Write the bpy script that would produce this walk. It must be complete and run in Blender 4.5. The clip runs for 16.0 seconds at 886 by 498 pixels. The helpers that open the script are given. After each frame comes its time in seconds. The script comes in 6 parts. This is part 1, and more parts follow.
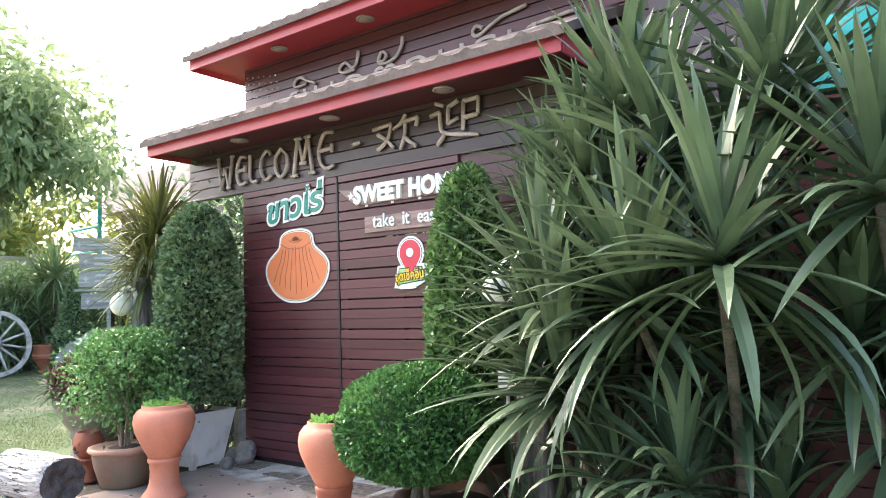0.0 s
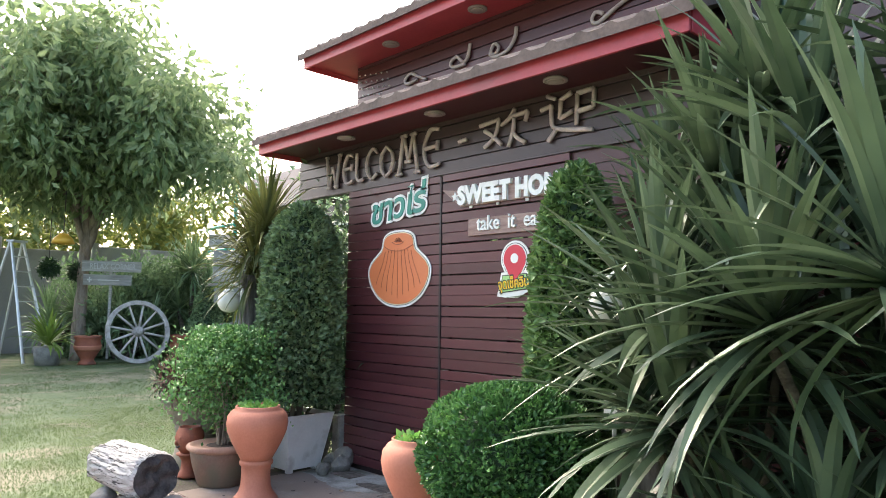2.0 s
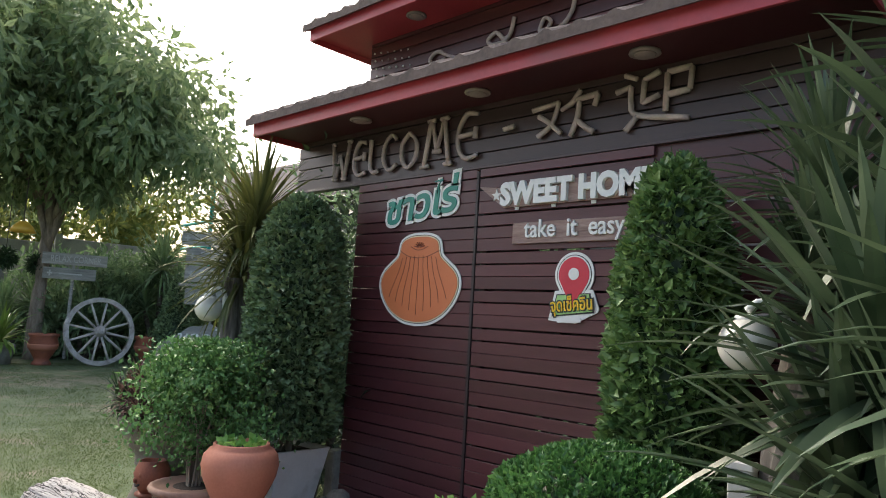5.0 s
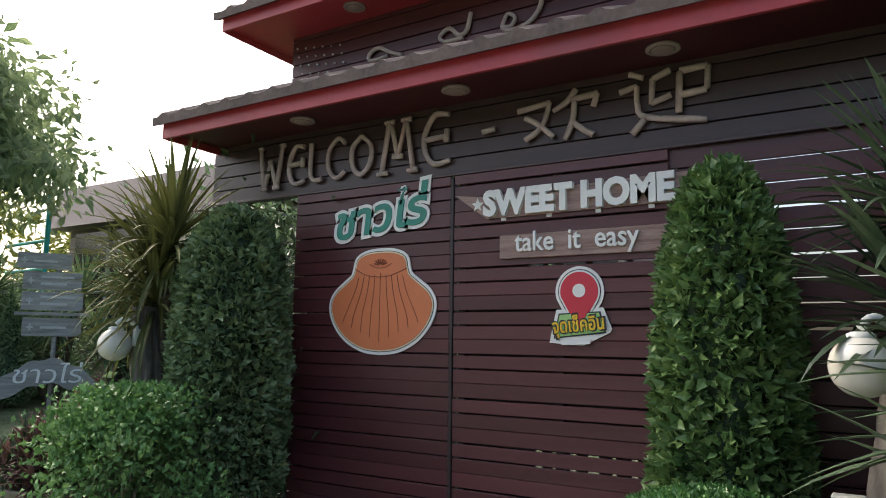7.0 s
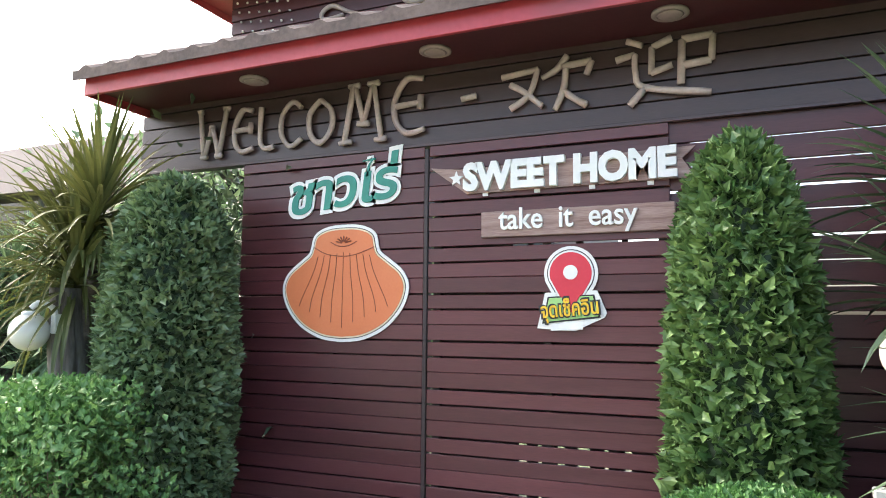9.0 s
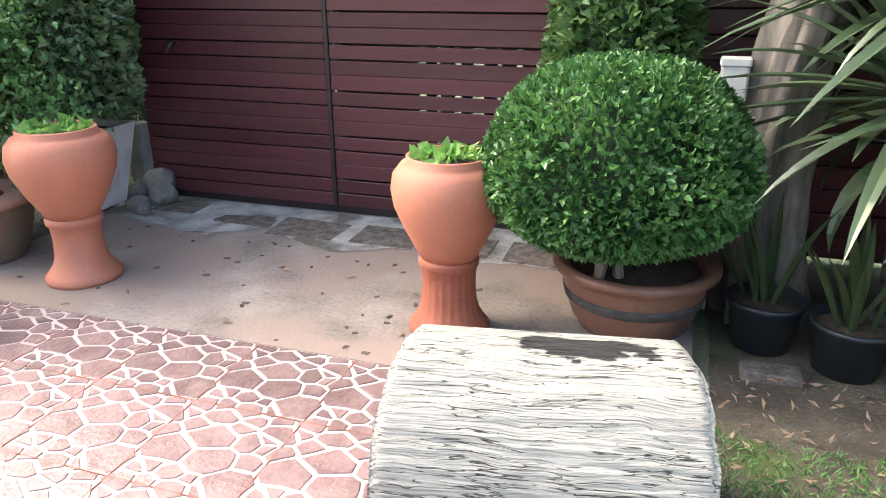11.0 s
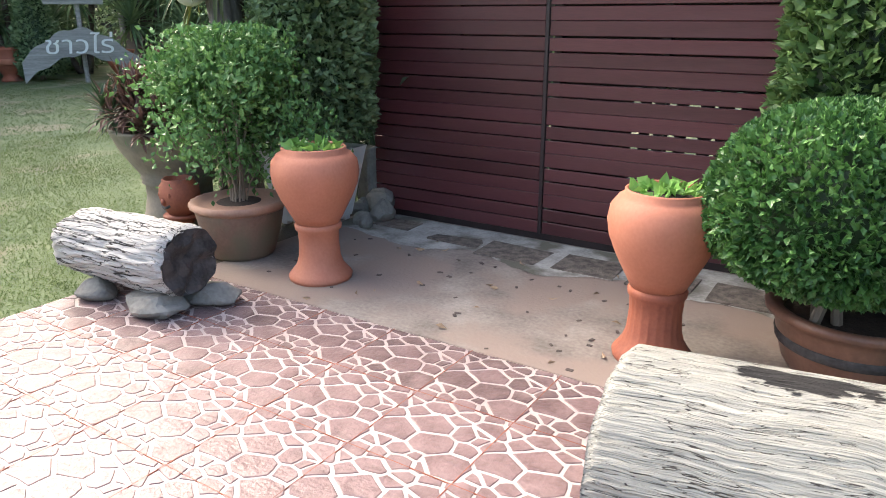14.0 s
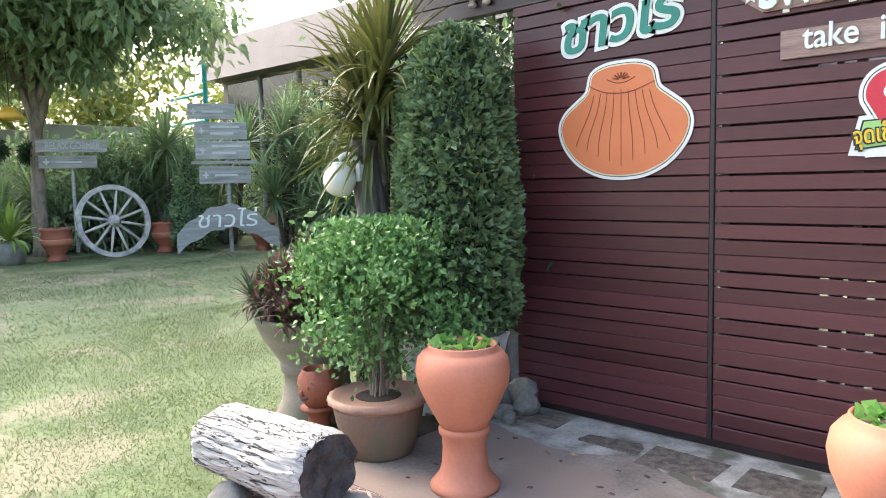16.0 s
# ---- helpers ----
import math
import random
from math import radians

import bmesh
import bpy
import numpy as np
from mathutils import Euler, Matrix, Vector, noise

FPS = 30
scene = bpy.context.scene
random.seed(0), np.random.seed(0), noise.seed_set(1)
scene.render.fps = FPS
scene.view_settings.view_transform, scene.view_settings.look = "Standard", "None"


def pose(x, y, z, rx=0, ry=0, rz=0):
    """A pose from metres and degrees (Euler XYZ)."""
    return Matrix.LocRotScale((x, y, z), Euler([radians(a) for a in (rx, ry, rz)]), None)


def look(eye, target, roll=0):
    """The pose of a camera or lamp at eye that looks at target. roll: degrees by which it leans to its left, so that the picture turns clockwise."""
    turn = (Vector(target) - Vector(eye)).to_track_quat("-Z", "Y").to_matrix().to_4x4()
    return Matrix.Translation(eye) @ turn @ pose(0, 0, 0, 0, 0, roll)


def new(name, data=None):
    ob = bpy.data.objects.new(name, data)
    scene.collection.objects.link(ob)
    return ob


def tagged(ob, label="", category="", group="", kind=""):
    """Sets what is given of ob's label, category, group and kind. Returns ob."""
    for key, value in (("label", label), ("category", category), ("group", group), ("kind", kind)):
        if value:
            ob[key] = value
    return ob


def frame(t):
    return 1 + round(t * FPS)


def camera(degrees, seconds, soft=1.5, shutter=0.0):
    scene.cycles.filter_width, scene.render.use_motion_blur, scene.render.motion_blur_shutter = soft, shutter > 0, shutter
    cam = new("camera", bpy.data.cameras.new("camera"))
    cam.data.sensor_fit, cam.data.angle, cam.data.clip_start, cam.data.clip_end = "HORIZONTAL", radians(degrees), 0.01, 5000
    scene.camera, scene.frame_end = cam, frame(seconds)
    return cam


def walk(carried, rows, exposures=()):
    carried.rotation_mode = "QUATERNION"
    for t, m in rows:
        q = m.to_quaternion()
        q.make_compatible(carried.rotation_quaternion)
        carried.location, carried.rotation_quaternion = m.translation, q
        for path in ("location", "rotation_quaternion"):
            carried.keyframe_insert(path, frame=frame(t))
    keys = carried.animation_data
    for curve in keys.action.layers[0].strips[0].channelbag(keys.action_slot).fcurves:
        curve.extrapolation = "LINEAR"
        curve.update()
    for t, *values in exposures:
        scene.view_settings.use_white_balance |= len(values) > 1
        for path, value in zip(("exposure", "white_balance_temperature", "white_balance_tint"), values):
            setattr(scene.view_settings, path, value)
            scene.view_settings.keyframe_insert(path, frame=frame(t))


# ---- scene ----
cam = camera(63.7, 16.0, soft=0.95)
PATH = [
    (0, (4.293, -4.395, 1.401), (3.118, -2.783, 1.552), -1.8),
    (0.5, (4.156, -4.3, 1.4), (3.004, -2.675, 1.585), -0.8),
    (1, (4.118, -4.173, 1.408), (2.901, -2.593, 1.55), -1.1),
    (1.5, (4.106, -4.075, 1.418), (2.772, -2.6, 1.627), 0.1),
    (2, (4.151, -3.964, 1.433), (2.71, -2.586, 1.601), 0.7),
    (2.5, (4.141, -3.895, 1.434), (2.695, -2.525, 1.612), -0.6),
    (3, (4.027, -3.777, 1.437), (2.574, -2.427, 1.691), 0.1),
    (3.5, (3.882, -3.677, 1.439), (2.489, -2.26, 1.663), 3.1),
    (4, (3.673, -3.593, 1.407), (2.241, -2.214, 1.629), 3.5),
    (4.2, (3.553, -3.581, 1.421), (2.133, -2.188, 1.63), 3.4),
    (6.3, (2.524, -3.513, 1.534), (1.256, -1.989, 1.795), 2.7),
    (6.5, (2.419, -3.523, 1.513), (1.213, -1.955, 1.81), 2.2),
    (7, (2.165, -3.611, 1.529), (1.119, -1.926, 1.786), 0.8),
    (7.5, (2.001, -3.622, 1.525), (1.031, -1.894, 1.795), 1.6),
    (8, (1.826, -3.495, 1.525), (0.876, -1.764, 1.843), 0.8),
    (8.2, (1.778, -3.494, 1.574), (0.858, -1.743, 1.869), 1.1),
    (10.3, (1.575, -3.47, 1.405), (0.903, -1.594, 1.24), -1.4),
    (10.5, (1.661, -3.532, 1.384), (1.014, -1.665, 1.07), -0.1),
    (11, (1.833, -3.595, 1.314), (1.249, -1.825, 0.59), -0.3),
    (11.5, (1.886, -3.679, 1.283), (1.369, -1.956, 0.409), -1.2),
    (12, (1.913, -3.809, 1.265), (1.461, -2.103, 0.326), -0.8),
    (12.5, (1.938, -3.892, 1.281), (1.481, -2.14, 0.432), -1.1),
    (13, (1.89, -3.911, 1.294), (1.172, -2.188, 0.577), -1.3),
    (13.5, (1.845, -3.889, 1.31), (0.977, -2.208, 0.66), -0.7),
    (14, (1.777, -3.858, 1.331), (0.746, -2.263, 0.704), -0.1),
    (14.5, (1.733, -3.794, 1.347), (0.489, -2.328, 0.798), 0.1),
    (15, (1.699, -3.729, 1.379), (0.331, -2.341, 0.933), -0.5),
    (15.5, (1.603, -3.705, 1.405), (0.239, -2.283, 1.063), -0.0),
    (16, (1.441, -3.712, 1.46), (0.107, -2.234, 1.27), -1.4),
]
walk(cam, [(t, look(eye, target, roll)) for t, eye, target, roll in PATH], exposures=[(0, 2.95), (1.5, 2.6), (3.0, 2.15), (4.2, 1.8), (6.3, 1.15), (7.0, 1.3), (7.5, 1.95), (8.2, 2.35), (10.3, 2.9), (11, 2.5), (12.5, 1.9), (13.5, 2.1), (14.5, 2.2), (16, 2.65)])

# ---- light ----
world = bpy.data.worlds.new("sky")
scene.world = world
world.use_nodes = True
wn = world.node_tree
sky = wn.nodes.new("ShaderNodeTexSky")
sky.sky_type = "NISHITA"
sky.sun_disc = False
sky.sun_elevation = radians(42)
sky.sun_rotation = radians(-80)
sky.air_density, sky.dust_density, sky.ozone_density = 1.0, 7.0, 1.2
wn.nodes["Background"].inputs["Strength"].default_value = 0.15
wn.links.new(sky.outputs[0], wn.nodes["Background"].inputs[0])
sun_data = bpy.data.lights.new("sun", "SUN")
sun_data.energy, sun_data.angle, sun_data.color = 0.4, radians(70), (1.0, 0.96, 0.90)
sun = new("sun", sun_data)
sun.matrix_world = look((-20, 3.5, 18), (0, 0, 0))

# ---- materials ----


def mat(name, a, b, rough=0.8, scale=6.0, fine=60.0, bump=0.3, stretch=(1, 1, 1), metal=0.0, vary=0.0, stain=None, stain_at=0.62, island=False, spec=0.5, world_space=False, depth=0.01):
    """Two colours mixed by coarse and fine noise, with relief; stain: a third colour in patches."""
    m = bpy.data.materials.new(name)
    m.use_nodes = True
    nt = m.node_tree
    N, L = nt.nodes, nt.links
    bs = N["Principled BSDF"]
    bs.inputs["Roughness"].default_value = rough
    bs.inputs["Metallic"].default_value = metal
    bs.inputs["Specular IOR Level"].default_value = spec
    mp = N.new("ShaderNodeMapping")
    mp.inputs["Scale"].default_value = stretch
    if world_space:
        geo = N.new("ShaderNodeNewGeometry")
        L.new(geo.outputs["Position"], mp.inputs[0])
    else:
        tc = N.new("ShaderNodeTexCoord")
        L.new(tc.outputs["Object"], mp.inputs[0])
    n1, n2 = N.new("ShaderNodeTexNoise"), N.new("ShaderNodeTexNoise")
    n1.inputs["Scale"].default_value, n2.inputs["Scale"].default_value = scale, fine
    n1.inputs["Detail"].default_value, n2.inputs["Detail"].default_value = 5, 4
    L.new(mp.outputs[0], n1.inputs["Vector"])
    L.new(mp.outputs[0], n2.inputs["Vector"])
    add = N.new("ShaderNodeMath")
    add.operation = "MULTIPLY_ADD"
    L.new(n2.outputs["Fac"], add.inputs[0])
    add.inputs[1].default_value = 0.45
    L.new(n1.outputs["Fac"], add.inputs[2])
    rmp = N.new("ShaderNodeValToRGB")
    rmp.color_ramp.elements[0].position, rmp.color_ramp.elements[1].position = 0.5, 0.95
    rmp.color_ramp.elements[0].color, rmp.color_ramp.elements[1].color = (*a, 1), (*b, 1)
    L.new(add.outputs[0], rmp.inputs[0])
    col = rmp.outputs[0]
    if vary:
        hs = N.new("ShaderNodeHueSaturation")
        src = N.new("ShaderNodeNewGeometry").outputs["Random Per Island"] if island else N.new("ShaderNodeObjectInfo").outputs["Random"]
        mr = N.new("ShaderNodeMapRange")
        mr.inputs[3].default_value, mr.inputs[4].default_value = 1 - vary, 1 + vary
        L.new(src, mr.inputs[0])
        L.new(mr.outputs[0], hs.inputs["Value"])
        L.new(col, hs.inputs["Color"])
        col = hs.outputs[0]
    if stain:
        n3 = N.new("ShaderNodeTexNoise")
        n3.inputs["Scale"].default_value, n3.inputs["Detail"].default_value = scale * 0.6, 8
        mv = N.new("ShaderNodeMapping")
        mv.inputs["Location"].default_value = (7.3, 2.1, 4.7)
        L.new(mp.outputs[0], mv.inputs[0])
        L.new(mv.outputs[0], n3.inputs["Vector"])
        st = N.new("ShaderNodeValToRGB")
        st.color_ramp.elements[0].position, st.color_ramp.elements[1].position = stain_at - 0.06, stain_at + 0.06
        L.new(n3.outputs["Fac"], st.inputs[0])
        mx = N.new("ShaderNodeMix")
        mx.data_type = "RGBA"
        L.new(st.outputs[0], mx.inputs["Factor"])
        L.new(col, mx.inputs["A"])
        mx.inputs["B"].default_value = (*stain, 1)
        col = mx.outputs["Result"]
    L.new(col, bs.inputs["Base Color"])
    rr = N.new("ShaderNodeMapRange")
    rr.inputs[3].default_value, rr.inputs[4].default_value = max(0.05, rough - 0.12), min(1, rough + 0.12)
    L.new(n1.outputs["Fac"], rr.inputs[0])
    L.new(rr.outputs[0], bs.inputs["Roughness"])
    if bump:
        bp = N.new("ShaderNodeBump")
        bp.inputs["Strength"].default_value, bp.inputs["Distance"].default_value = bump, depth
        L.new(add.outputs[0], bp.inputs["Height"])
        L.new(bp.outputs[0], bs.inputs["Normal"])
    return m


def leafmat(name, a, b, rough=0.45, spec=0.35, glow=0.22, blade=False):
    """Foliage: each leaf takes its own shade between two greens, with some light through it."""
    m = bpy.data.materials.new(name)
    m.use_nodes = True
    nt = m.node_tree
    N, L = nt.nodes, nt.links
    bs = N["Principled BSDF"]
    bs.inputs["Roughness"].default_value = rough
    bs.inputs["Specular IOR Level"].default_value = spec
    geo = N.new("ShaderNodeNewGeometry")
    rmp = N.new("ShaderNodeValToRGB")
    rmp.color_ramp.elements[0].color, rmp.color_ramp.elements[1].color = (*a, 1), (*b, 1)
    nz = N.new("ShaderNodeTexNoise")
    nz.inputs["Scale"].default_value = 5
    L.new(geo.outputs["Position"], nz.inputs["Vector"])
    ad = N.new("ShaderNodeMath")
    ad.operation = "MULTIPLY_ADD"
    L.new(geo.outputs["Random Per Island"], ad.inputs[0])
    ad.inputs[1].default_value = 0.7
    sb = N.new("ShaderNodeMath")
    sb.operation = "SUBTRACT"
    L.new(nz.outputs["Fac"], sb.inputs[0])
    sb.inputs[1].default_value = 0.35
    L.new(sb.outputs[0], ad.inputs[2])
    L.new(ad.outputs[0], rmp.inputs[0])
    L.new(rmp.outputs[0], bs.inputs["Base Color"])
    tr = N.new("ShaderNodeBsdfTranslucent")
    L.new(rmp.outputs[0], tr.inputs["Color"])
    mx = N.new("ShaderNodeMixShader")
    mx.inputs[0].default_value = glow
    L.new(bs.outputs[0], mx.inputs[1])
    L.new(tr.outputs[0], mx.inputs[2])
    L.new(mx.outputs[0], N["Material Output"].inputs[0])
    return m


M_PLANK = mat("maroon_planks", (0.068, 0.020, 0.023), (0.118, 0.037, 0.040), 0.36, 2.5, 70, 0.15, (0.3, 1, 3), vary=0.22, stain=(0.11, 0.045, 0.05), stain_at=0.7, depth=0.003)
M_SIDING = mat("brown_siding", (0.045, 0.027, 0.027), (0.078, 0.049, 0.048), 0.36, 2.5, 70, 0.15, (0.3, 1, 3), vary=0.15, depth=0.003)
M_RED = mat("red_fascia", (0.36, 0.035, 0.05), (0.46, 0.06, 0.075), 0.45, 1.5, 40, 0.08, stain=(0.30, 0.05, 0.06), stain_at=0.68)
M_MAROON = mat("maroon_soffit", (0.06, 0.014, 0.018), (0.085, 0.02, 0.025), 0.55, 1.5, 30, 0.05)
M_ROOF = mat("roof_tile", (0.07, 0.05, 0.045), (0.16, 0.12, 0.105), 0.85, 5, 40, 0.4, vary=0.1)
M_DARK = mat("dark_steel", (0.018, 0.012, 0.013), (0.04, 0.026, 0.026), 0.5, 5, 60, 0.1)
M_LOGWOOD = mat("peeled_stick", (0.38, 0.30, 0.275), (0.58, 0.48, 0.44), 0.8, 9, 70, 0.5, vary=0.12)
M_WHITE = mat("white_enamel", (0.72, 0.74, 0.70), (0.82, 0.83, 0.79), 0.45, 4, 50, 0.05)
M_GLOBE = mat("opal_glass", (0.72, 0.70, 0.62), (0.80, 0.78, 0.70), 0.18, 3, 30, 0.0)
M_FADED = mat("faded_white", (0.42, 0.42, 0.40), (0.56, 0.56, 0.53), 0.7, 8, 60, 0.1)
M_DISC = mat("aged_lamp_disc", (0.30, 0.25, 0.23), (0.40, 0.34, 0.31), 0.5, 4, 50, 0.05)
M_GREENPAINT = mat("green_paint", (0.015, 0.20, 0.15), (0.025, 0.27, 0.20), 0.45, 8, 60, 0.05)
M_ORANGE = mat("orange_print", (0.60, 0.17, 0.06), (0.66, 0.21, 0.08), 0.5, 3, 80, 0.05)
M_BROWNLINE = mat("brown_line", (0.20, 0.05, 0.02), (0.24, 0.06, 0.03), 0.5, 6, 60, 0.0)
M_CREAM = mat("cream_print", (0.68, 0.60, 0.40), (0.74, 0.66, 0.46), 0.5, 6, 60, 0.0)
M_PIN = mat("pin_red", (0.55, 0.025, 0.05), (0.62, 0.035, 0.06), 0.4, 6, 60, 0.0)
M_YELLOW = mat("yellow_print", (0.75, 0.47, 0.02), (0.80, 0.52, 0.03), 0.4, 6, 60, 0.0)
M_LIME = mat("lime_print", (0.30, 0.55, 0.18), (0.36, 0.62, 0.22), 0.4, 6, 60, 0.0)
M_BLACK = mat("black_print", (0.015, 0.018, 0.02), (0.025, 0.028, 0.03), 0.4, 6, 60, 0.0)
M_OLDBOARD = mat("old_board", (0.20, 0.12, 0.10), (0.40, 0.29, 0.25), 0.8, 5, 40, 0.4, (0.5, 1, 6), vary=0.1)
M_GREYWOOD = mat("weathered_wood", (0.26, 0.24, 0.22), (0.66, 0.63, 0.58), 0.9, 7, 50, 0.8, (0.25, 3, 3), stain=(0.035, 0.032, 0.03), stain_at=0.74)
M_GREYWOOD2 = mat("weathered_stump", (0.16, 0.13, 0.11), (0.42, 0.37, 0.32), 0.92, 8, 60, 0.8, (1, 1, 0.4), stain=(0.22, 0.11, 0.07), stain_at=0.66)


def grainmat(name, pale, mid, crack, across=26.0, axis=0, burn=None, open_at=0.03):
    """Bleached timber: wavy thin cracks along the grain, pale ridges between; burn: place and reach of a charred patch."""
    m = bpy.data.materials.new(name)
    m.use_nodes = True
    N, L = m.node_tree.nodes, m.node_tree.links
    bs = N["Principled BSDF"]
    bs.inputs["Roughness"].default_value = 0.9
    tc = N.new("ShaderNodeTexCoord")

    def math_node(op, a, b, c=None):
        n = N.new("ShaderNodeMath")
        n.operation = op
        for k, v in enumerate((a, b, c)):
            if v is None:
                continue
            if isinstance(v, (int, float)):
                n.inputs[k].default_value = v
            else:
                L.new(v, n.inputs[k])
        return n.outputs[0]

    def span(value, lo, hi, a=0.0, b=1.0):
        n = N.new("ShaderNodeMapRange")
        for k, v in zip((1, 2, 3, 4), (lo, hi, a, b)):
            n.inputs[k].default_value = v
        L.new(value, n.inputs[0])
        return n.outputs[0]

    # a slow sway bends the grain lines
    sway = N.new("ShaderNodeTexNoise")
    sway.inputs["Scale"].default_value, sway.inputs["Detail"].default_value = 5.0, 2
    L.new(tc.outputs["Object"], sway.inputs["Vector"])
    bend = N.new("ShaderNodeVectorMath")
    bend.operation = "MULTIPLY_ADD"
    L.new(sway.outputs["Color"], bend.inputs[0])
    bend.inputs[1].default_value = (0.035, 0.035, 0.035)
    L.new(tc.outputs["Object"], bend.inputs[2])

    def grain(along, over, detail, shift):
        mp = N.new("ShaderNodeMapping")
        mp.inputs["Scale"].default_value = (along, over, over) if axis == 0 else (over, along, over)
        mp.inputs["Location"].default_value = (shift, shift * 0.7, shift * 1.3)
        nz = N.new("ShaderNodeTexNoise")
        nz.inputs["Scale"].default_value, nz.inputs["Detail"].default_value = 1.0, detail
        L.new(bend.outputs[0], mp.inputs[0])
        L.new(mp.outputs[0], nz.inputs["Vector"])
        return nz.outputs["Fac"]

    n1, n2, n3 = grain(1.9, across, 2, 0.3), grain(9.0, across * 2.4, 3, 4.1), grain(4.0, 6.0, 4, 8.2)
    line = math_node("ABSOLUTE", math_node("SUBTRACT", n1, 0.5), 0)
    width = span(n3, 0.3, 0.7, 0.004, open_at)
    gapf = math_node("DIVIDE", line, width)
    ridge = span(gapf, 0.35, 1.3)
    fine = span(n2, 0.36, 0.62)
    tone = N.new("ShaderNodeMix")
    tone.data_type = "RGBA"
    L.new(math_node("MULTIPLY_ADD", n3, 0.5, math_node("MULTIPLY", fine, 0.6)), tone.inputs["Factor"])
    tone.inputs["A"].default_value, tone.inputs["B"].default_value = (*mid, 1), (*pale, 1)
    cut = N.new("ShaderNodeMix")
    cut.data_type = "RGBA"
    L.new(ridge, cut.inputs["Factor"])
    cut.inputs["A"].default_value = (*crack, 1)
    L.new(tone.outputs["Result"], cut.inputs["B"])
    col = cut.outputs["Result"]
    if burn:
        off = N.new("ShaderNodeVectorMath")
        off.operation = "SUBTRACT"
        L.new(tc.outputs["Object"], off.inputs[0])
        off.inputs[1].default_value = burn[0]
        sc = N.new("ShaderNodeVectorMath")
        sc.operation = "MULTIPLY"
        L.new(off.outputs[0], sc.inputs[0])
        sc.inputs[1].default_value = tuple(1 / q for q in burn[1])
        ln = N.new("ShaderNodeVectorMath")
        ln.operation = "LENGTH"
        L.new(sc.outputs[0], ln.inputs[0])
        rag = grain(9.0, 26.0, 4, 2.7)
        reach = math_node("ADD", ln.outputs["Value"], math_node("MULTIPLY", rag, 2.4))
        char = span(reach, 2.02, 2.14, 1.0, 0.0)
        mb = N.new("ShaderNodeMix")
        mb.data_type = "RGBA"
        L.new(char, mb.inputs["Factor"])
        L.new(col, mb.inputs["A"])
        mb.inputs["B"].default_value = (0.02, 0.018, 0.017, 1)
        col = mb.outputs["Result"]
    L.new(col, bs.inputs["Base Color"])
    bp = N.new("ShaderNodeBump")
    bp.inputs["Strength"].default_value, bp.inputs["Distance"].default_value = 0.9, 0.008
    L.new(math_node("MULTIPLY_ADD", fine, 0.3, ridge), bp.inputs["Height"])
    L.new(bp.outputs[0], bs.inputs["Normal"])
    return m


M_BENCH = grainmat("bleached_timber", (0.385, 0.375, 0.325), (0.27, 0.26, 0.22), (0.06, 0.052, 0.045), 74, 0, ((0.11, -0.09, 0.41), (0.24, 0.06, 0.2)), 0.020)
M_LOG = grainmat("cracked_grey_log", (0.50, 0.49, 0.455), (0.32, 0.305, 0.28), (0.03, 0.027, 0.024), 44, 0, None, 0.034)
M_STUMP = grainmat("cracked_stump", (0.29, 0.265, 0.23), (0.165, 0.14, 0.115), (0.022, 0.018, 0.015), 34, 1, None, 0.032)
M_CHAR = mat("charred_end", (0.022, 0.02, 0.019), (0.10, 0.09, 0.085), 0.9, 10, 60, 0.9)
M_ROCK = mat("grey_rock", (0.12, 0.115, 0.10), (0.26, 0.25, 0.22), 0.85, 6, 45, 0.7, stain=(0.22, 0.22, 0.13), stain_at=0.66, vary=0.15)
M_TERRA = mat("terracotta", (0.42, 0.15, 0.085), (0.52, 0.205, 0.125), 0.7, 3.5, 60, 0.15, vary=0.05, stain=(0.60, 0.30, 0.20), stain_at=0.72, depth=0.004)
M_TERRADARK = mat("dark_terracotta", (0.24, 0.07, 0.04), (0.36, 0.115, 0.06), 0.7, 5, 60, 0.2, vary=0.1, stain=(0.16, 0.06, 0.04), stain_at=0.62)
M_CLAY = mat("brown_clay", (0.17, 0.105, 0.075), (0.27, 0.18, 0.13), 0.7, 4, 60, 0.2, vary=0.08, stain=(0.17, 0.15, 0.10), stain_at=0.6)
M_CLAYRIM = mat("pale_clay_rim", (0.34, 0.19, 0.13), (0.44, 0.27, 0.19), 0.75, 6, 60, 0.2)
M_GLAZE = mat("brown_bowl", (0.15, 0.07, 0.045), (0.25, 0.13, 0.085), 0.4, 4, 60, 0.15, stain=(0.08, 0.045, 0.035), stain_at=0.62)
M_JAR = mat("mossy_jar", (0.17, 0.15, 0.115), (0.28, 0.24, 0.19), 0.8, 4, 50, 0.3, stain=(0.13, 0.135, 0.085), stain_at=0.55)
M_PLASTIC = mat("black_plastic", (0.012, 0.016, 0.02), (0.025, 0.032, 0.038), 0.45, 8, 60, 0.1, stain=(0.07, 0.065, 0.055), stain_at=0.68)
M_WHITEPOT = mat("white_planter", (0.68, 0.68, 0.65), (0.80, 0.80, 0.77), 0.5, 4, 50, 0.08, stain=(0.38, 0.36, 0.31), stain_at=0.68)
M_EARTH = mat("potting_soil", (0.03, 0.02, 0.014), (0.085, 0.06, 0.042), 0.95, 12, 80, 1.0)
M_BARK = mat("bark", (0.13, 0.10, 0.075), (0.32, 0.26, 0.20), 0.92, 9, 50, 0.9, (1, 1, 0.25))
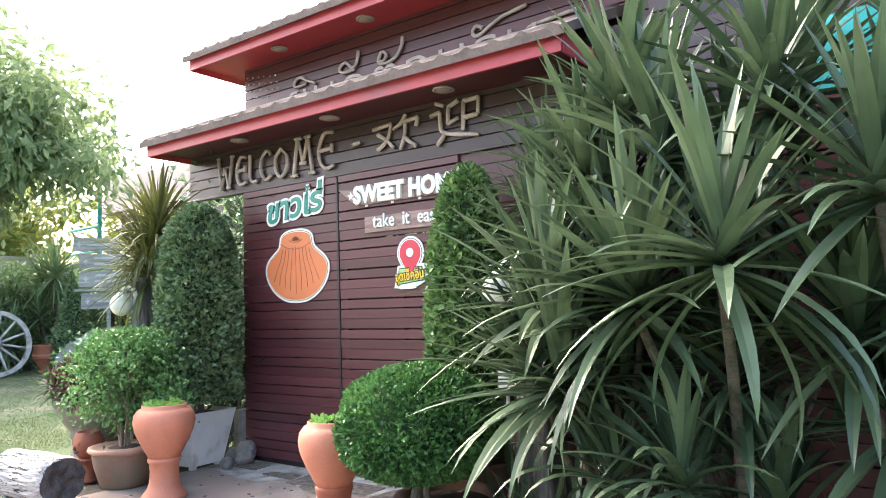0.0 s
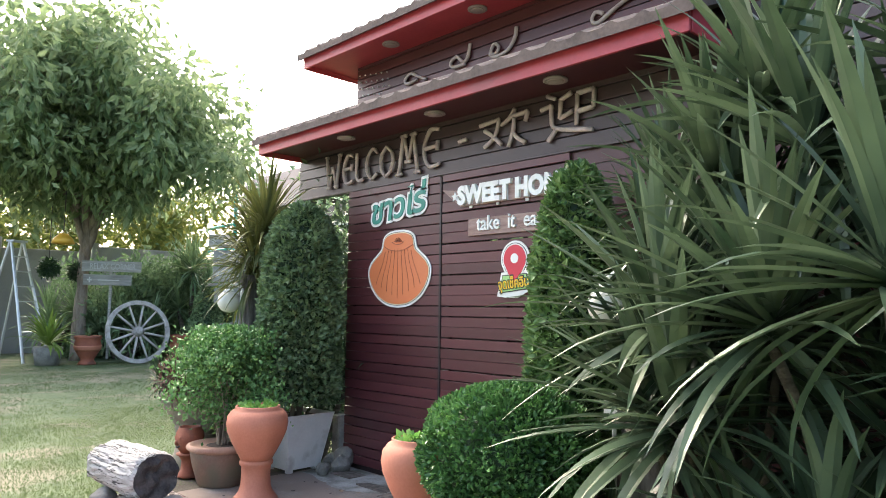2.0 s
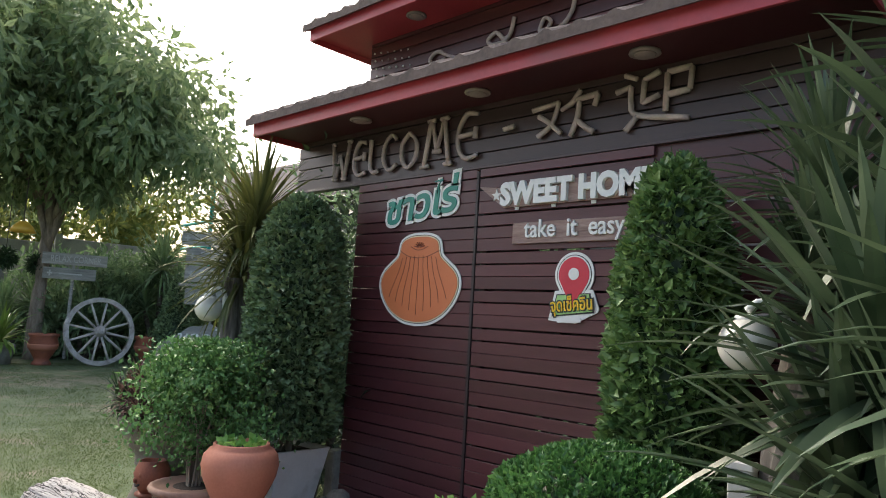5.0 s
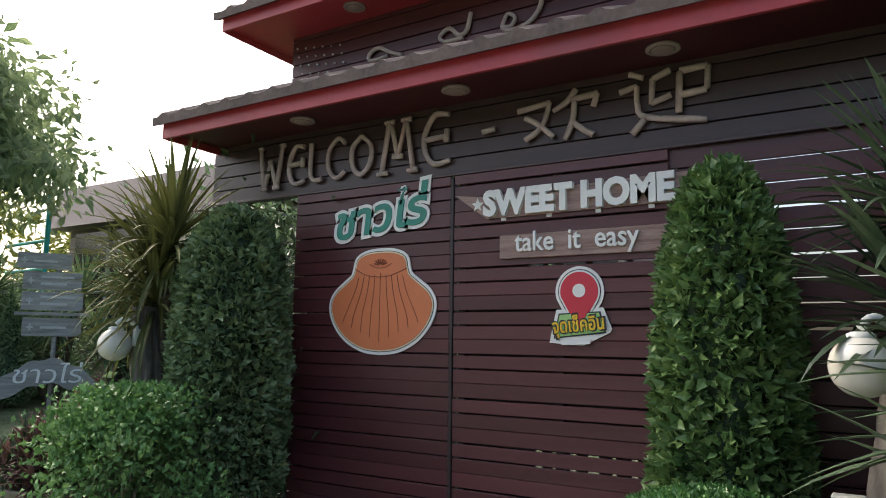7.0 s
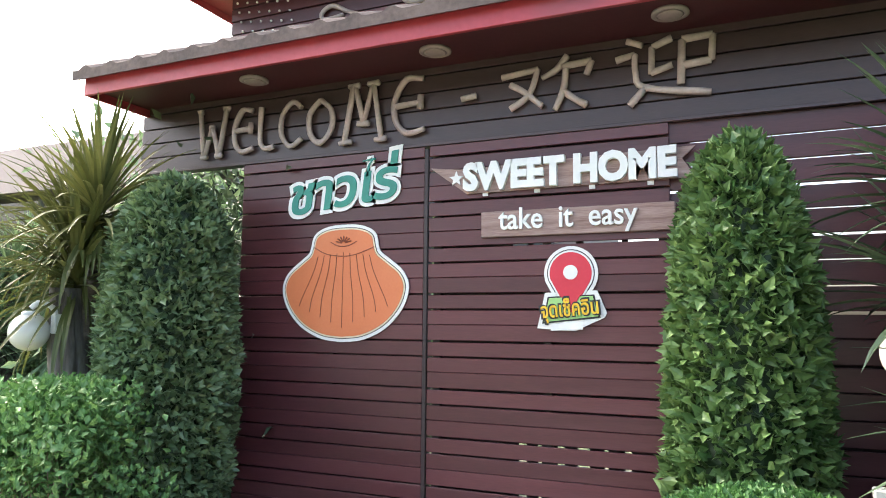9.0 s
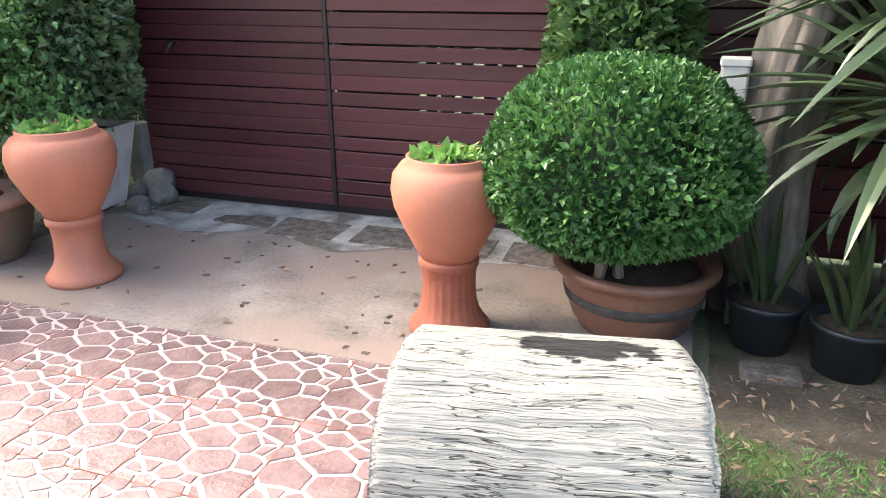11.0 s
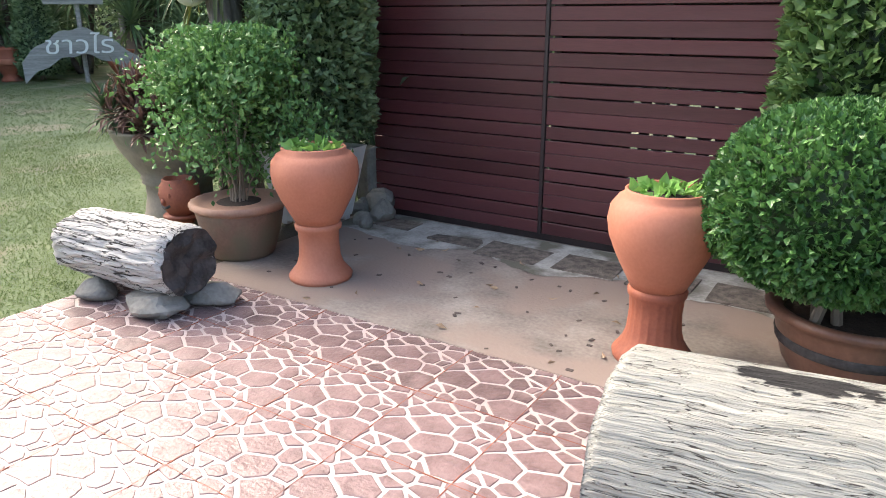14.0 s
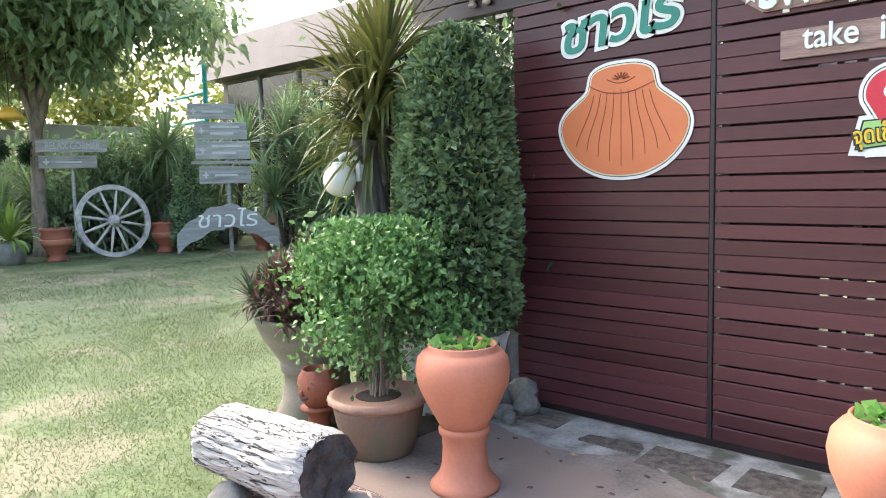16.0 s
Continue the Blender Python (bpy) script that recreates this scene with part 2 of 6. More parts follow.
M_STEM = mat("dracaena_stem", (0.060, 0.048, 0.036), (0.165, 0.135, 0.105), 0.9, 9, 50, 0.8, (1, 1, 2.5))
M_DRIFT = mat("grey_driftwood", (0.05, 0.043, 0.036), (0.27, 0.24, 0.205), 0.92, 9, 50, 0.9, (1, 1, 0.18), stain=(0.06, 0.05, 0.04), stain_at=0.66)
M_GROUT = mat("pale_pink_grout", (0.40, 0.330, 0.308), (0.52, 0.445, 0.418), 0.5, 4, 70, 0.2, world_space=True)
M_FLAG = mat("rose_flagstone", (0.128, 0.082, 0.079), (0.225, 0.155, 0.148), 0.36, 11, 60, 0.8, vary=0.24, world_space=True, stain=(0.235, 0.165, 0.155), stain_at=0.60, depth=0.010, spec=0.4)
M_APRON = mat("stained_concrete", (0.150, 0.125, 0.108), (0.345, 0.300, 0.258), 0.8, 3.4, 50, 0.6, world_space=True, stain=(0.265, 0.205, 0.17), stain_at=0.5)
M_CEMENT = mat("mossy_cement", (0.20, 0.195, 0.17), (0.50, 0.49, 0.45), 0.85, 6, 60, 0.6, world_space=True, stain=(0.13, 0.125, 0.095), stain_at=0.56)
M_LATERITE = mat("gravelly_slab", (0.055, 0.047, 0.038), (0.21, 0.18, 0.15), 0.92, 22, 110, 1.0, world_space=True, vary=0.12)
M_CHIP = mat("dark_chip", (0.05, 0.04, 0.035), (0.12, 0.09, 0.075), 0.8, 12, 60, 0.3)
M_DRYLEAF = mat("dry_leaf", (0.20, 0.13, 0.08), (0.34, 0.25, 0.165), 0.8, 12, 60, 0.3, vary=0.2, island=True)
M_TEAL = mat("teal_net", (0.02, 0.30, 0.27), (0.04, 0.42, 0.37), 0.6, 3, 90, 0.3)
M_GREYPANEL = mat("grey_panel", (0.26, 0.25, 0.245), (0.36, 0.35, 0.34), 0.7, 1.2, 30, 0.15, stain=(0.20, 0.19, 0.175), stain_at=0.62)
M_BROWNPANEL = mat("brown_roof_panel", (0.15, 0.12, 0.115), (0.21, 0.175, 0.165), 0.6, 0.8, 20, 0.1)
M_GLASSDARK = mat("tinted_window", (0.015, 0.02, 0.022), (0.03, 0.036, 0.04), 0.08, 2, 20, 0.0)
M_SIGNGREY = mat("painted_grey_board", (0.20, 0.195, 0.18), (0.40, 0.39, 0.36), 0.8, 5, 40, 0.3, (0.4, 2, 4), vary=0.12)
M_ALU = mat("aluminium", (0.55, 0.56, 0.57), (0.66, 0.67, 0.68), 0.35, 4, 60, 0.1, metal=0.7)
M_LAMPYEL = mat("yellow_shade", (0.62, 0.33, 0.03), (0.70, 0.40, 0.05), 0.4, 4, 60, 0.05)
M_WHEEL = mat("weathered_wheel_wood", (0.32, 0.29, 0.26), (0.58, 0.54, 0.49), 0.9, 7, 60, 0.6, vary=0.1, stain=(0.16, 0.14, 0.12), stain_at=0.64)
M_BOX = mat("white_socket_box", (0.55, 0.55, 0.50), (0.66, 0.66, 0.61), 0.4, 5, 60, 0.05)
L_TOPI = leafmat("laurel_leaf", (0.048, 0.095, 0.038), (0.260, 0.360, 0.170), 0.34, 0.5)
L_TOPIR = leafmat("laurel_leaf_light", (0.045, 0.110, 0.032), (0.225, 0.345, 0.115), 0.38, 0.45)
L_BALL = leafmat("box_leaf", (0.016, 0.068, 0.018), (0.150, 0.315, 0.085), 0.36, 0.45)
L_SHRUB = leafmat("shrub_leaf", (0.050, 0.130, 0.035), (0.200, 0.370, 0.120), 0.42)
L_LETTUCE = leafmat("fresh_leaf", (0.16, 0.36, 0.07), (0.28, 0.50, 0.14), 0.5, glow=0.35)
L_DRAC = leafmat("dracaena_leaf", (0.024, 0.049, 0.025), (0.128, 0.182, 0.100), 0.32, 0.5, 0.18)
L_DRACY = leafmat("dry_dracaena_leaf", (0.065, 0.085, 0.022), (0.17, 0.175, 0.055), 0.45, 0.4)
L_SANS = leafmat("snake_leaf", (0.018, 0.045, 0.020), (0.075, 0.105, 0.045), 0.4)
L_PURPLE = leafmat("bronze_leaf", (0.060, 0.030, 0.026), (0.190, 0.110, 0.090), 0.45)
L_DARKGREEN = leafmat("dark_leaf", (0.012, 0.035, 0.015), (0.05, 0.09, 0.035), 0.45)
L_TREE = leafmat("tree_leaf", (0.095, 0.165, 0.065), (0.36, 0.43, 0.22), 0.5, 0.3, 0.5)
L_HEDGE = leafmat("hedge_leaf", (0.085, 0.155, 0.070), (0.300, 0.410, 0.210), 0.5, 0.3, 0.25)
L_WOODS = leafmat("far_leaf", (0.08, 0.12, 0.03), (0.26, 0.27, 0.07), 0.6, 0.2, 0.4)
L_BROM = leafmat("bromeliad_leaf", (0.10, 0.19, 0.03), (0.24, 0.33, 0.07), 0.45)
L_GRASS = leafmat("grass_blade", (0.078, 0.130, 0.045), (0.158, 0.200, 0.083), 0.7, 0.2, 0.5)

# lawn and soil in one sheet: mown grass, worn to bare earth by the plant pots
M_GROUND = mat("lawn", (0.060, 0.098, 0.036), (0.126, 0.158, 0.070), 0.95, 2.0, 34, 1.0, world_space=True, stain=(0.175, 0.170, 0.105), stain_at=0.57, depth=0.03)
M_SOIL = mat("bare_soil", (0.050, 0.042, 0.030), (0.125, 0.105, 0.075), 0.95, 5, 60, 1.0, world_space=True, stain=(0.085, 0.11, 0.035), stain_at=0.60, depth=0.02)

# ---- mesh helpers ----


def mesh(name, verts, faces, material, smooth=False):
    me = bpy.data.meshes.new(name)
    me.from_pydata([tuple(v) for v in verts], [], [tuple(f) for f in faces])
    me.materials.append(material)
    if smooth:
        me.polygons.foreach_set("use_smooth", [True] * len(me.polygons))
    me.update()
    return me


def part(name, geo, material, parent=None, label="", at=None, smooth=False):
    """Links one mesh (a mesh, or verts and faces) under a thing or a part."""
    me = geo if isinstance(geo, bpy.types.Mesh) else mesh(name, geo[0], geo[1], material, smooth)
    ob = new(name, me)
    if parent is not None:
        ob.parent = parent
    if at is not None:
        ob.matrix_basis = at
    return tagged(ob, label)


def thing(name, label, category, at=None, group="", kind=""):
    ob = new(name)
    ob.empty_display_size = 0.1
    if at is not None:
        ob.matrix_basis = at
    return tagged(ob, label, category, group, kind)


def solid(name, geo, material, label, category="", at=None, group="", kind="", smooth=False):
    return tagged(part(name, geo, material, None, label, at, smooth), label, category, group, kind)


def boxg(x0, x1, y0, y1, z0, z1, bevel=0.0):
    bm = bmesh.new()
    bmesh.ops.create_cube(bm, size=1)
    for v in bm.verts:
        v.co = Vector(((x0 + x1) / 2 + v.co.x * (x1 - x0), (y0 + y1) / 2 + v.co.y * (y1 - y0), (z0 + z1) / 2 + v.co.z * (z1 - z0)))
    if bevel:
        bmesh.ops.bevel(bm, geom=bm.edges[:], offset=bevel, segments=1, affect="EDGES")
    bm.verts.index_update()
    out = ([v.co.copy() for v in bm.verts], [[v.index for v in f.verts] for f in bm.faces])
    bm.free()
    return out


def join(*geos):
    V, F = [], []
    for v, f in geos:
        k = len(V)
        V += list(v)
        F += [[i + k for i in q] for q in f]
    return V, F


def moved(geo, m):
    return [m @ Vector(v) for v in geo[0]], geo[1]


def lathe(profile, n=40, wave=None):
    """Turns (radius, z) round the z axis; wave(angle, i) scales a radius."""
    V, F = [], []
    for i, (r, z) in enumerate(profile):
        for k in range(n):
            a = 2 * math.pi * k / n
            q = r * (wave(a, i) if wave else 1)
            V.append((q * math.cos(a), q * math.sin(a), z))
    for i in range(len(profile) - 1):
        for k in range(n):
            j = (k + 1) % n
            F.append((i * n + k, i * n + j, (i + 1) * n + j, (i + 1) * n + k))
    F.append(list(range(n))[::-1])
    F.append([(len(profile) - 1) * n + k for k in range(n)])
    return V, F


def tube(points, radii, n=8, wobble=0.0, seed=0):
    """A round bar along points; radii one number or one each."""
    P = [Vector(p) for p in points]
    R = radii if isinstance(radii, (list, tuple)) else [radii] * len(P)
    V, F = [], []
    for i, p in enumerate(P):
        d = (P[min(i + 1, len(P) - 1)] - P[max(i - 1, 0)]).normalized()
        u = d.cross(Vector((0.31, 0.87, 0.38)))
        u = u.normalized() if u.length > 0.05 else d.orthogonal().normalized()
        w = d.cross(u)
        for k in range(n):
            a = 2 * math.pi * k / n
            q = R[i] * (1 + wobble * noise.noise(Vector((p.x * 9 + math.cos(a) * 1.3 + seed, p.y * 9 + math.sin(a) * 1.3, p.z * 4))))
            V.append(p + (u * math.cos(a) + w * math.sin(a)) * q)
    for i in range(len(P) - 1):
        for k in range(n):
            j = (k + 1) % n
            F.append((i * n + k, i * n + j, (i + 1) * n + j, (i + 1) * n + k))
    F.append(list(range(n))[::-1])
    F.append([(len(P) - 1) * n + k for k in range(n)])
    return V, F


def smooth_path(pts, sub=5):
    P = [Vector(p) for p in pts]
    out = []
    for i in range(len(P) - 1):
        a, b, c, d = P[max(i - 1, 0)], P[i], P[i + 1], P[min(i + 2, len(P) - 1)]
        for k in range(sub):
            t = k / sub
            out.append(0.5 * ((2 * b) + (c - a) * t + (2 * a - 5 * b + 4 * c - d) * t * t + (3 * b - a - 3 * c + d) * t ** 3))
    return out + [P[-1]]


def plate(outline, thick):
    """A flat plate in x and z with a closed outline, thick towards -y."""
    n = len(outline)
    V = [(x, 0, z) for x, z in outline] + [(x, -thick, z) for x, z in outline]
    F = [list(range(n)), [n + k for k in range(n)][::-1]]
    F += [(k, n + k, n + (k + 1) % n, (k + 1) % n) for k in range(n)]
    bm = bmesh.new()
    vs = [bm.verts.new(v) for v in V]
    for f in F:
        bm.faces.new([vs[i] for i in f])
    bmesh.ops.recalc_face_normals(bm, faces=bm.faces[:])
    bmesh.ops.triangulate(bm, faces=[f for f in bm.faces if len(f.verts) > 4])
    bm.verts.index_update()
    out = ([v.co.copy() for v in bm.verts], [[v.index for v in f.verts] for f in bm.faces])
    bm.free()
    return out


def lettering(name, body, width, height, depth, material, parent, at, fat=0.0, shear=0.0, label=""):
    """Raised letters in the built-in font, facing -y, scaled to width and height, lower left corner at the pose."""
    cu = bpy.data.curves.new(name, "FONT")
    cu.body, cu.extrude, cu.offset, cu.shear, cu.resolution_u = body, 0.5, fat, shear, 3
    tmp = new("text", cu)
    bpy.context.view_layer.update()
    me = bpy.data.meshes.new_from_object(tmp.evaluated_get(bpy.context.evaluated_depsgraph_get()))
    bpy.data.objects.remove(tmp)
    me.name = name
    co = np.empty(len(me.vertices) * 3)
    me.vertices.foreach_get("co", co)
    co = co.reshape(-1, 3)
    lo, hi = co.min(0), co.max(0)
    s = (co - lo) / (hi - lo)
    out = np.stack([s[:, 0] * width, -s[:, 2] * depth, s[:, 1] * height], 1)
    F = [list(p.vertices) for p in me.polygons]
    bpy.data.meshes.remove(me)
    # one mesh a letter: faces whose spans along the line overlap belong together
    spans = sorted((min(out[i, 0] for i in f), max(out[i, 0] for i in f), k) for k, f in enumerate(F))
    groups, end = [], -1e9
    for a, b, k in spans:
        if a > end - 1e-5:
            groups.append([])
        groups[-1].append(k)
        end = max(end, b)
    last = None
    for g in groups:
        ids = sorted({i for k in g for i in F[k]})
        at_id = {i: n for n, i in enumerate(ids)}
        last = part(name, ([out[i] for i in ids], [[at_id[i] for i in F[k]] for k in g]), material, parent, label, at)
    return last


def leaves(points, normals, size, rng, spread=0.9, narrow=0.42, up=0.0):
    """Many small folded leaves at points, each pointing roughly along its normal. points, normals: arrays."""
    n = len(points)
    d = normals + rng.normal(0, spread, (n, 3))
    d[:, 2] += up
    d /= np.linalg.norm(d, axis=1)[:, None]
    r = rng.normal(0, 1, (n, 3))
    u = np.cross(d, r)
    u /= np.linalg.norm(u, axis=1)[:, None]
    w = np.cross(d, u)
    s = size * rng.uniform(0.65, 1.3, (n, 1))
    base, tip = points - d * s * 0.3, points + d * s * 0.7 - w * s * 0.12
    mid = points + d * s * 0.15 + w * s * 0.02
    l, q = mid + u * s * narrow / 2 + w * s * 0.09, mid - u * s * narrow / 2 + w * s * 0.09
    V = np.stack([base, l, mid, q, tip], 1).reshape(-1, 3)
    k = np.arange(n)[:, None, None] * 5
    F = (np.array([[0, 2, 1], [0, 3, 2], [1, 2, 4], [2, 3, 4]])[None] + k).reshape(-1, 3)
    return V.tolist(), F.tolist()


def strap(base, azim, elev, length, width, droop, rng, seg=7, fold=0.18):
    """One long arching leaf with a folded midrib."""
    V, F = [], []
    p = Vector(base)
    e = elev
    turn = azim
    for i in range(seg + 1):
        t = i / seg
        d = Vector((math.cos(turn) * math.cos(e), math.sin(turn) * math.cos(e), math.sin(e)))
        side = Vector((-math.sin(turn), math.cos(turn), 0))
        upv = side.cross(d) * -1
        wd = width * (0.55 + 1.1 * t - 1.65 * t ** 2.2 if t < 1 else 0.0)
        wd = max(wd, 0.001)
        V += [p + side * wd / 2 + upv * wd * fold, p, p - side * wd / 2 + upv * wd * fold]
        p = p + d * (length / seg)
        e -= droop * (0.4 + 1.5 * t) / seg
    for i in range(seg):
        k = i * 3
        F += [(k, k + 3, k + 4, k + 1), (k + 1, k + 4, k + 5, k + 2)]
    return V, F


def rosette(base, n, length, width, rng, lo=-0.5, hi=1.45, droop=0.9, sector=None):
    g = []
    for i in range(n):
        t = (i + rng.uniform(0, 1)) / n
        az = rng.uniform(0, 2 * math.pi) if sector is None else rng.uniform(*sector)
        el = lo + (hi - lo) * t ** 0.8
        g.append(strap((base[0], base[1], base[2] + 0.12 * t), az, el, length * rng.uniform(0.75, 1.12) * (1 - 0.25 * max(0, t - 0.75)), width * rng.uniform(0.8, 1.15), droop * rng.uniform(0.5, 1.4) * (1.25 - t), rng))
    return join(*g)


def bump_mesh(geo, amount, freq, seed=0.0):
    out = []
    for v in geo[0]:
        v = Vector(v)
        q = noise.noise_vector(v * freq + Vector((seed, seed * 1.7, 0)))
        out.append(v + q * amount)
    return out, geo[1]


def ico(r, sub=3):
    bm = bmesh.new()
    bmesh.ops.create_icosphere(bm, subdivisions=sub, radius=r)
    bm.verts.index_update()
    out = ([v.co.copy() for v in bm.verts], [[v.index for v in f.verts] for f in bm.faces])
    bm.free()
    return out


def facing(x, y, z, lean=0.0):
    """A pose whose -y side looks towards the gate's forecourt."""
    return pose(x, y, z, lean, 0, math.degrees(math.atan2(1.5 - x, 3.7 + y)))


RNG = np.random.default_rng(5)

# ---- ground ----
solid("ground", ([(-1500, -1500, -0.03), (1500, -1500, -0.03), (1500, 1500, -0.03), (-1500, 1500, -0.03)], [(0, 1, 2, 3)]), M_GROUND, "mown lawn of patchy yellow-green grass", "lawn", kind="structure")
V, F = [], []
for j in range(25):
    for i in range(31):
        x, y = 1.95 + i * 0.17, -2.9 + j * 0.125
        q = noise.noise(Vector((x * 1.6, y * 1.6, 0)))
        edge = min(i, 30 - i, j, 24 - j)
        V.append((x + 0.05 * q, y + 0.06 * q, -0.034 + min(edge, 3) * 0.008 + 0.010 * q * (edge > 0)))
for j in range(24):
    for i in range(30):
        k = j * 31 + i
        F.append((k, k + 1, k + 32, k + 31))
solid("soil", (V, F), M_SOIL, "bare brown soil with scattered bits beside the planters", "soil", kind="structure", smooth=True)
V, F = [], []
for j in range(17):
    for i in range(11):
        x, y = -2.7 + i * 0.16, -1.75 + j * 0.12
        q = noise.noise(Vector((x * 1.7, y * 1.7, 3)))
        edge = min(i, 10 - i, j, 16 - j)
        V.append((x + 0.08 * q, y + 0.08 * q, -0.036 + min(edge, 3) * 0.007 + 0.008 * q * (edge > 0)))
for j in range(16):
    for i in range(10):
        k = j * 11 + i
        F.append((k, k + 1, k + 12, k + 11))
solid("earth_bed", (V, F), M_SOIL, "dark damp earth under the potted plants", "soil", kind="structure", smooth=True)
solid("apron", boxg(-1.34, 1.98, -1.535, 0.35, -0.10, 0.0), M_APRON, "stained concrete apron in front of the gate", "concrete", kind="structure")
V, F = [], []
for i in range(61):
    x = -1.30 + i * 3.2 / 60
    V += [(x, -0.02, 0.004), (x, -0.50 - 0.16 * noise.noise(Vector((x * 2.2, 0, 0))) - 0.05 * noise.noise(Vector((x * 9, 4, 0))), 0.004)]
F = [(2 * i, 2 * i + 1, 2 * i + 3, 2 * i + 2) for i in range(60)]
solid("cement_strip", (V, F), M_CEMENT, "pale mossy cement strip along the foot of the gate", "cement", kind="structure")
slabs = thing("stone_slabs", "row of rough gravelly dark slabs set along the gate", "slab", kind="structure")
for x0, x1, y0, y1 in ((-1.09, -0.80, -0.29, -0.10), (-0.60, -0.25, -0.37, -0.17), (-0.22, 0.18, -0.46, -0.19), (0.27, 0.62, -0.45, -0.19), (0.70, 1.02, -0.46, -0.20), (1.10, 1.42, -0.47, -0.20)):
    g = bump_mesh(boxg(x0, x1, y0, y1, -0.02, 0.009, 0.004), 0.016, 6, x0)
    part("slab", g, M_LATERITE, slabs)

# small dark chips and dry leaves on the concrete
for i in range(38):
    x, y = RNG.uniform(-1.0, 1.1), RNG.uniform(-1.5, -0.55)
    s = RNG.uniform(0.008, 0.017)
    solid("stone_chip", moved(bump_mesh(boxg(-s, s, -s * 0.6, s * 0.6, 0, 0.004, 0.0015), 0.003, 40, i), pose(x, y, 0.0005, 0, 0, RNG.uniform(0, 180))), M_CHIP, "small dark chip bedded in the concrete", "chip", group="chips in the concrete")
g = []
for i in range(26):
    x, y = RNG.uniform(-0.9, 1.2), RNG.uniform(-1.5, -0.4)
    v, f = leaves(np.array([[0, 0, 0.006]]), np.array([[1.0, 0, 0]]), 0.06, RNG, 0.1, 0.35)
    g.append(moved((v, f), pose(x, y, 0.006, 0, 0, RNG.uniform(0, 360))))
solid("fallen_leaves", join(*g), M_DRYLEAF, "scattered dry fallen leaves on the concrete", "leaves", kind="stuff")

# ---- gate and plank walls ----


def planks(parent, x0, x1, z0, z1, pitch, y, material, gap, thick=0.022, split=()):
    z = z0
    k = 0
    while z < z1 - 0.02:
        h = min(pitch, z1 - z)
        gp = gap[k % len(gap)]
        me = mesh("plank", *boxg(x0, x1, -thick, 0, 0.0, h - gp, 0.0025), material)
        part("plank", me, material, parent, at=pose(0, y + RNG.uniform(-0.002, 0.002), z, 0, 0, 0))
        z += pitch
        k += 1


def gate_leaf(label, x0, x1, gap):
    g = thing("gate_leaf", label, "gate", group="leaves of the gate")
    planks(g, x0, x1, 0.05, 2.515, 0.083, 0.0, M_PLANK, gap)
    for xs in (x0 + 0.02, (x0 + x1) / 2, x1 - 0.06):
        part("stile", boxg(xs, xs + 0.045, 0.004, 0.044, 0.05, 2.5, 0.003), M_DARK, g)
    return g


left = gate_leaf("closed gate leaf of maroon horizontal planks with signs", -1.255, -0.014, (0.0075, 0.0085, 0.0022))
# unseen dark sheet added to keep daylight out of the plank gaps
part("light_stop", boxg(-1.22, -0.06, 0.047, 0.052, 0.06, 2.48), M_DARK, left)
right = gate_leaf("closed gate leaf of maroon planks, daylight through its gaps", 0.014, 1.27, (0.0095, 0.0115, 0.0022))
# added blockers behind this leaf; spaces between them leave short bright dashes
for za, zb in ((0.06, 0.42), (0.95, 1.93), (1.99, 2.48)):
    part("light_stop", boxg(0.06, 1.22, 0.047, 0.052, za, zb), M_DARK, right)
for xa, xb in ((0.06, 0.50), (0.54, 0.60), (0.62, 0.70), (0.735, 0.80), (0.86, 0.93), (0.95, 1.03), (1.06, 1.22)):
    part("light_stop", boxg(xa, xb, 0.054, 0.059, 0.40, 0.97), M_DARK, right)
for xa, xb in ((0.06, 0.47), (0.55, 0.58), (0.80, 0.84), (1.03, 1.06)):
    part("light_stop", boxg(xa, xb, 0.054, 0.059, 1.92, 2.0), M_DARK, right)
part("seam_strip", boxg(-0.012, 0.012, -0.03, 0.03, 0.05, 2.5, 0.003), M_DARK, right, "dark steel edge between the leaves")
# added strip: hides the bright ground beyond, keeping the gate's foot dark
solid("gap_filler", boxg(-1.26, 1.28, 0.006, 0.06, 0.0, 0.048, 0.004), M_DARK, "dark strip added under the gate to close the lit gap", "sill", kind="structure")
fence = thing("fence", "maroon plank fence with light showing between boards", "fence", kind="structure")
planks(fence, 1.24, 6.2, 0.02, 2.53, 0.114, 0.0245, M_PLANK, (0.006, 0.012, 0.006, 0.014, 0.007))
# unseen sheets added behind the fence to darken most of its gaps
part("light_stop", boxg(2.4, 6.2, 0.09, 0.10, 0.0, 2.3), M_DARK, fence)
part("light_stop", boxg(1.37, 2.29, 0.09, 0.10, 0.0, 1.6), M_DARK, fence)
for xs in (1.3, 2.32, 3.4, 4.6, 5.8):
    part("post", boxg(xs, xs + 0.06, 0.028, 0.088, 0.0, 2.5, 0.003), M_DARK, fence)
beam = thing("wall_beam", "brown horizontal siding above the gate", "wall", kind="structure")
planks(beam, -2.14, 3.4, 2.535, 3.10, 0.098, 0.02, M_SIDING, (0.007,), 0.026)
part("core", boxg(-2.13, 3.38, 0.025, 0.11, 2.535, 3.2), M_DARK, beam)
part("lip", boxg(-2.14, 3.4, -0.03, 0.02, 2.515, 2.533, 0.002), M_SIDING, beam)
upper = thing("wall_upper", "maroon siding of the upper storey over the gate roof", "wall", kind="structure")
planks(upper, -1.86, 3.4, 3.35, 4.05, 0.10, 0.52, M_PLANK, (0.008,), 0.026)
part("core", boxg(-1.85, 3.38, 0.525, 0.62, 3.2, 4.2), M_DARK, upper)
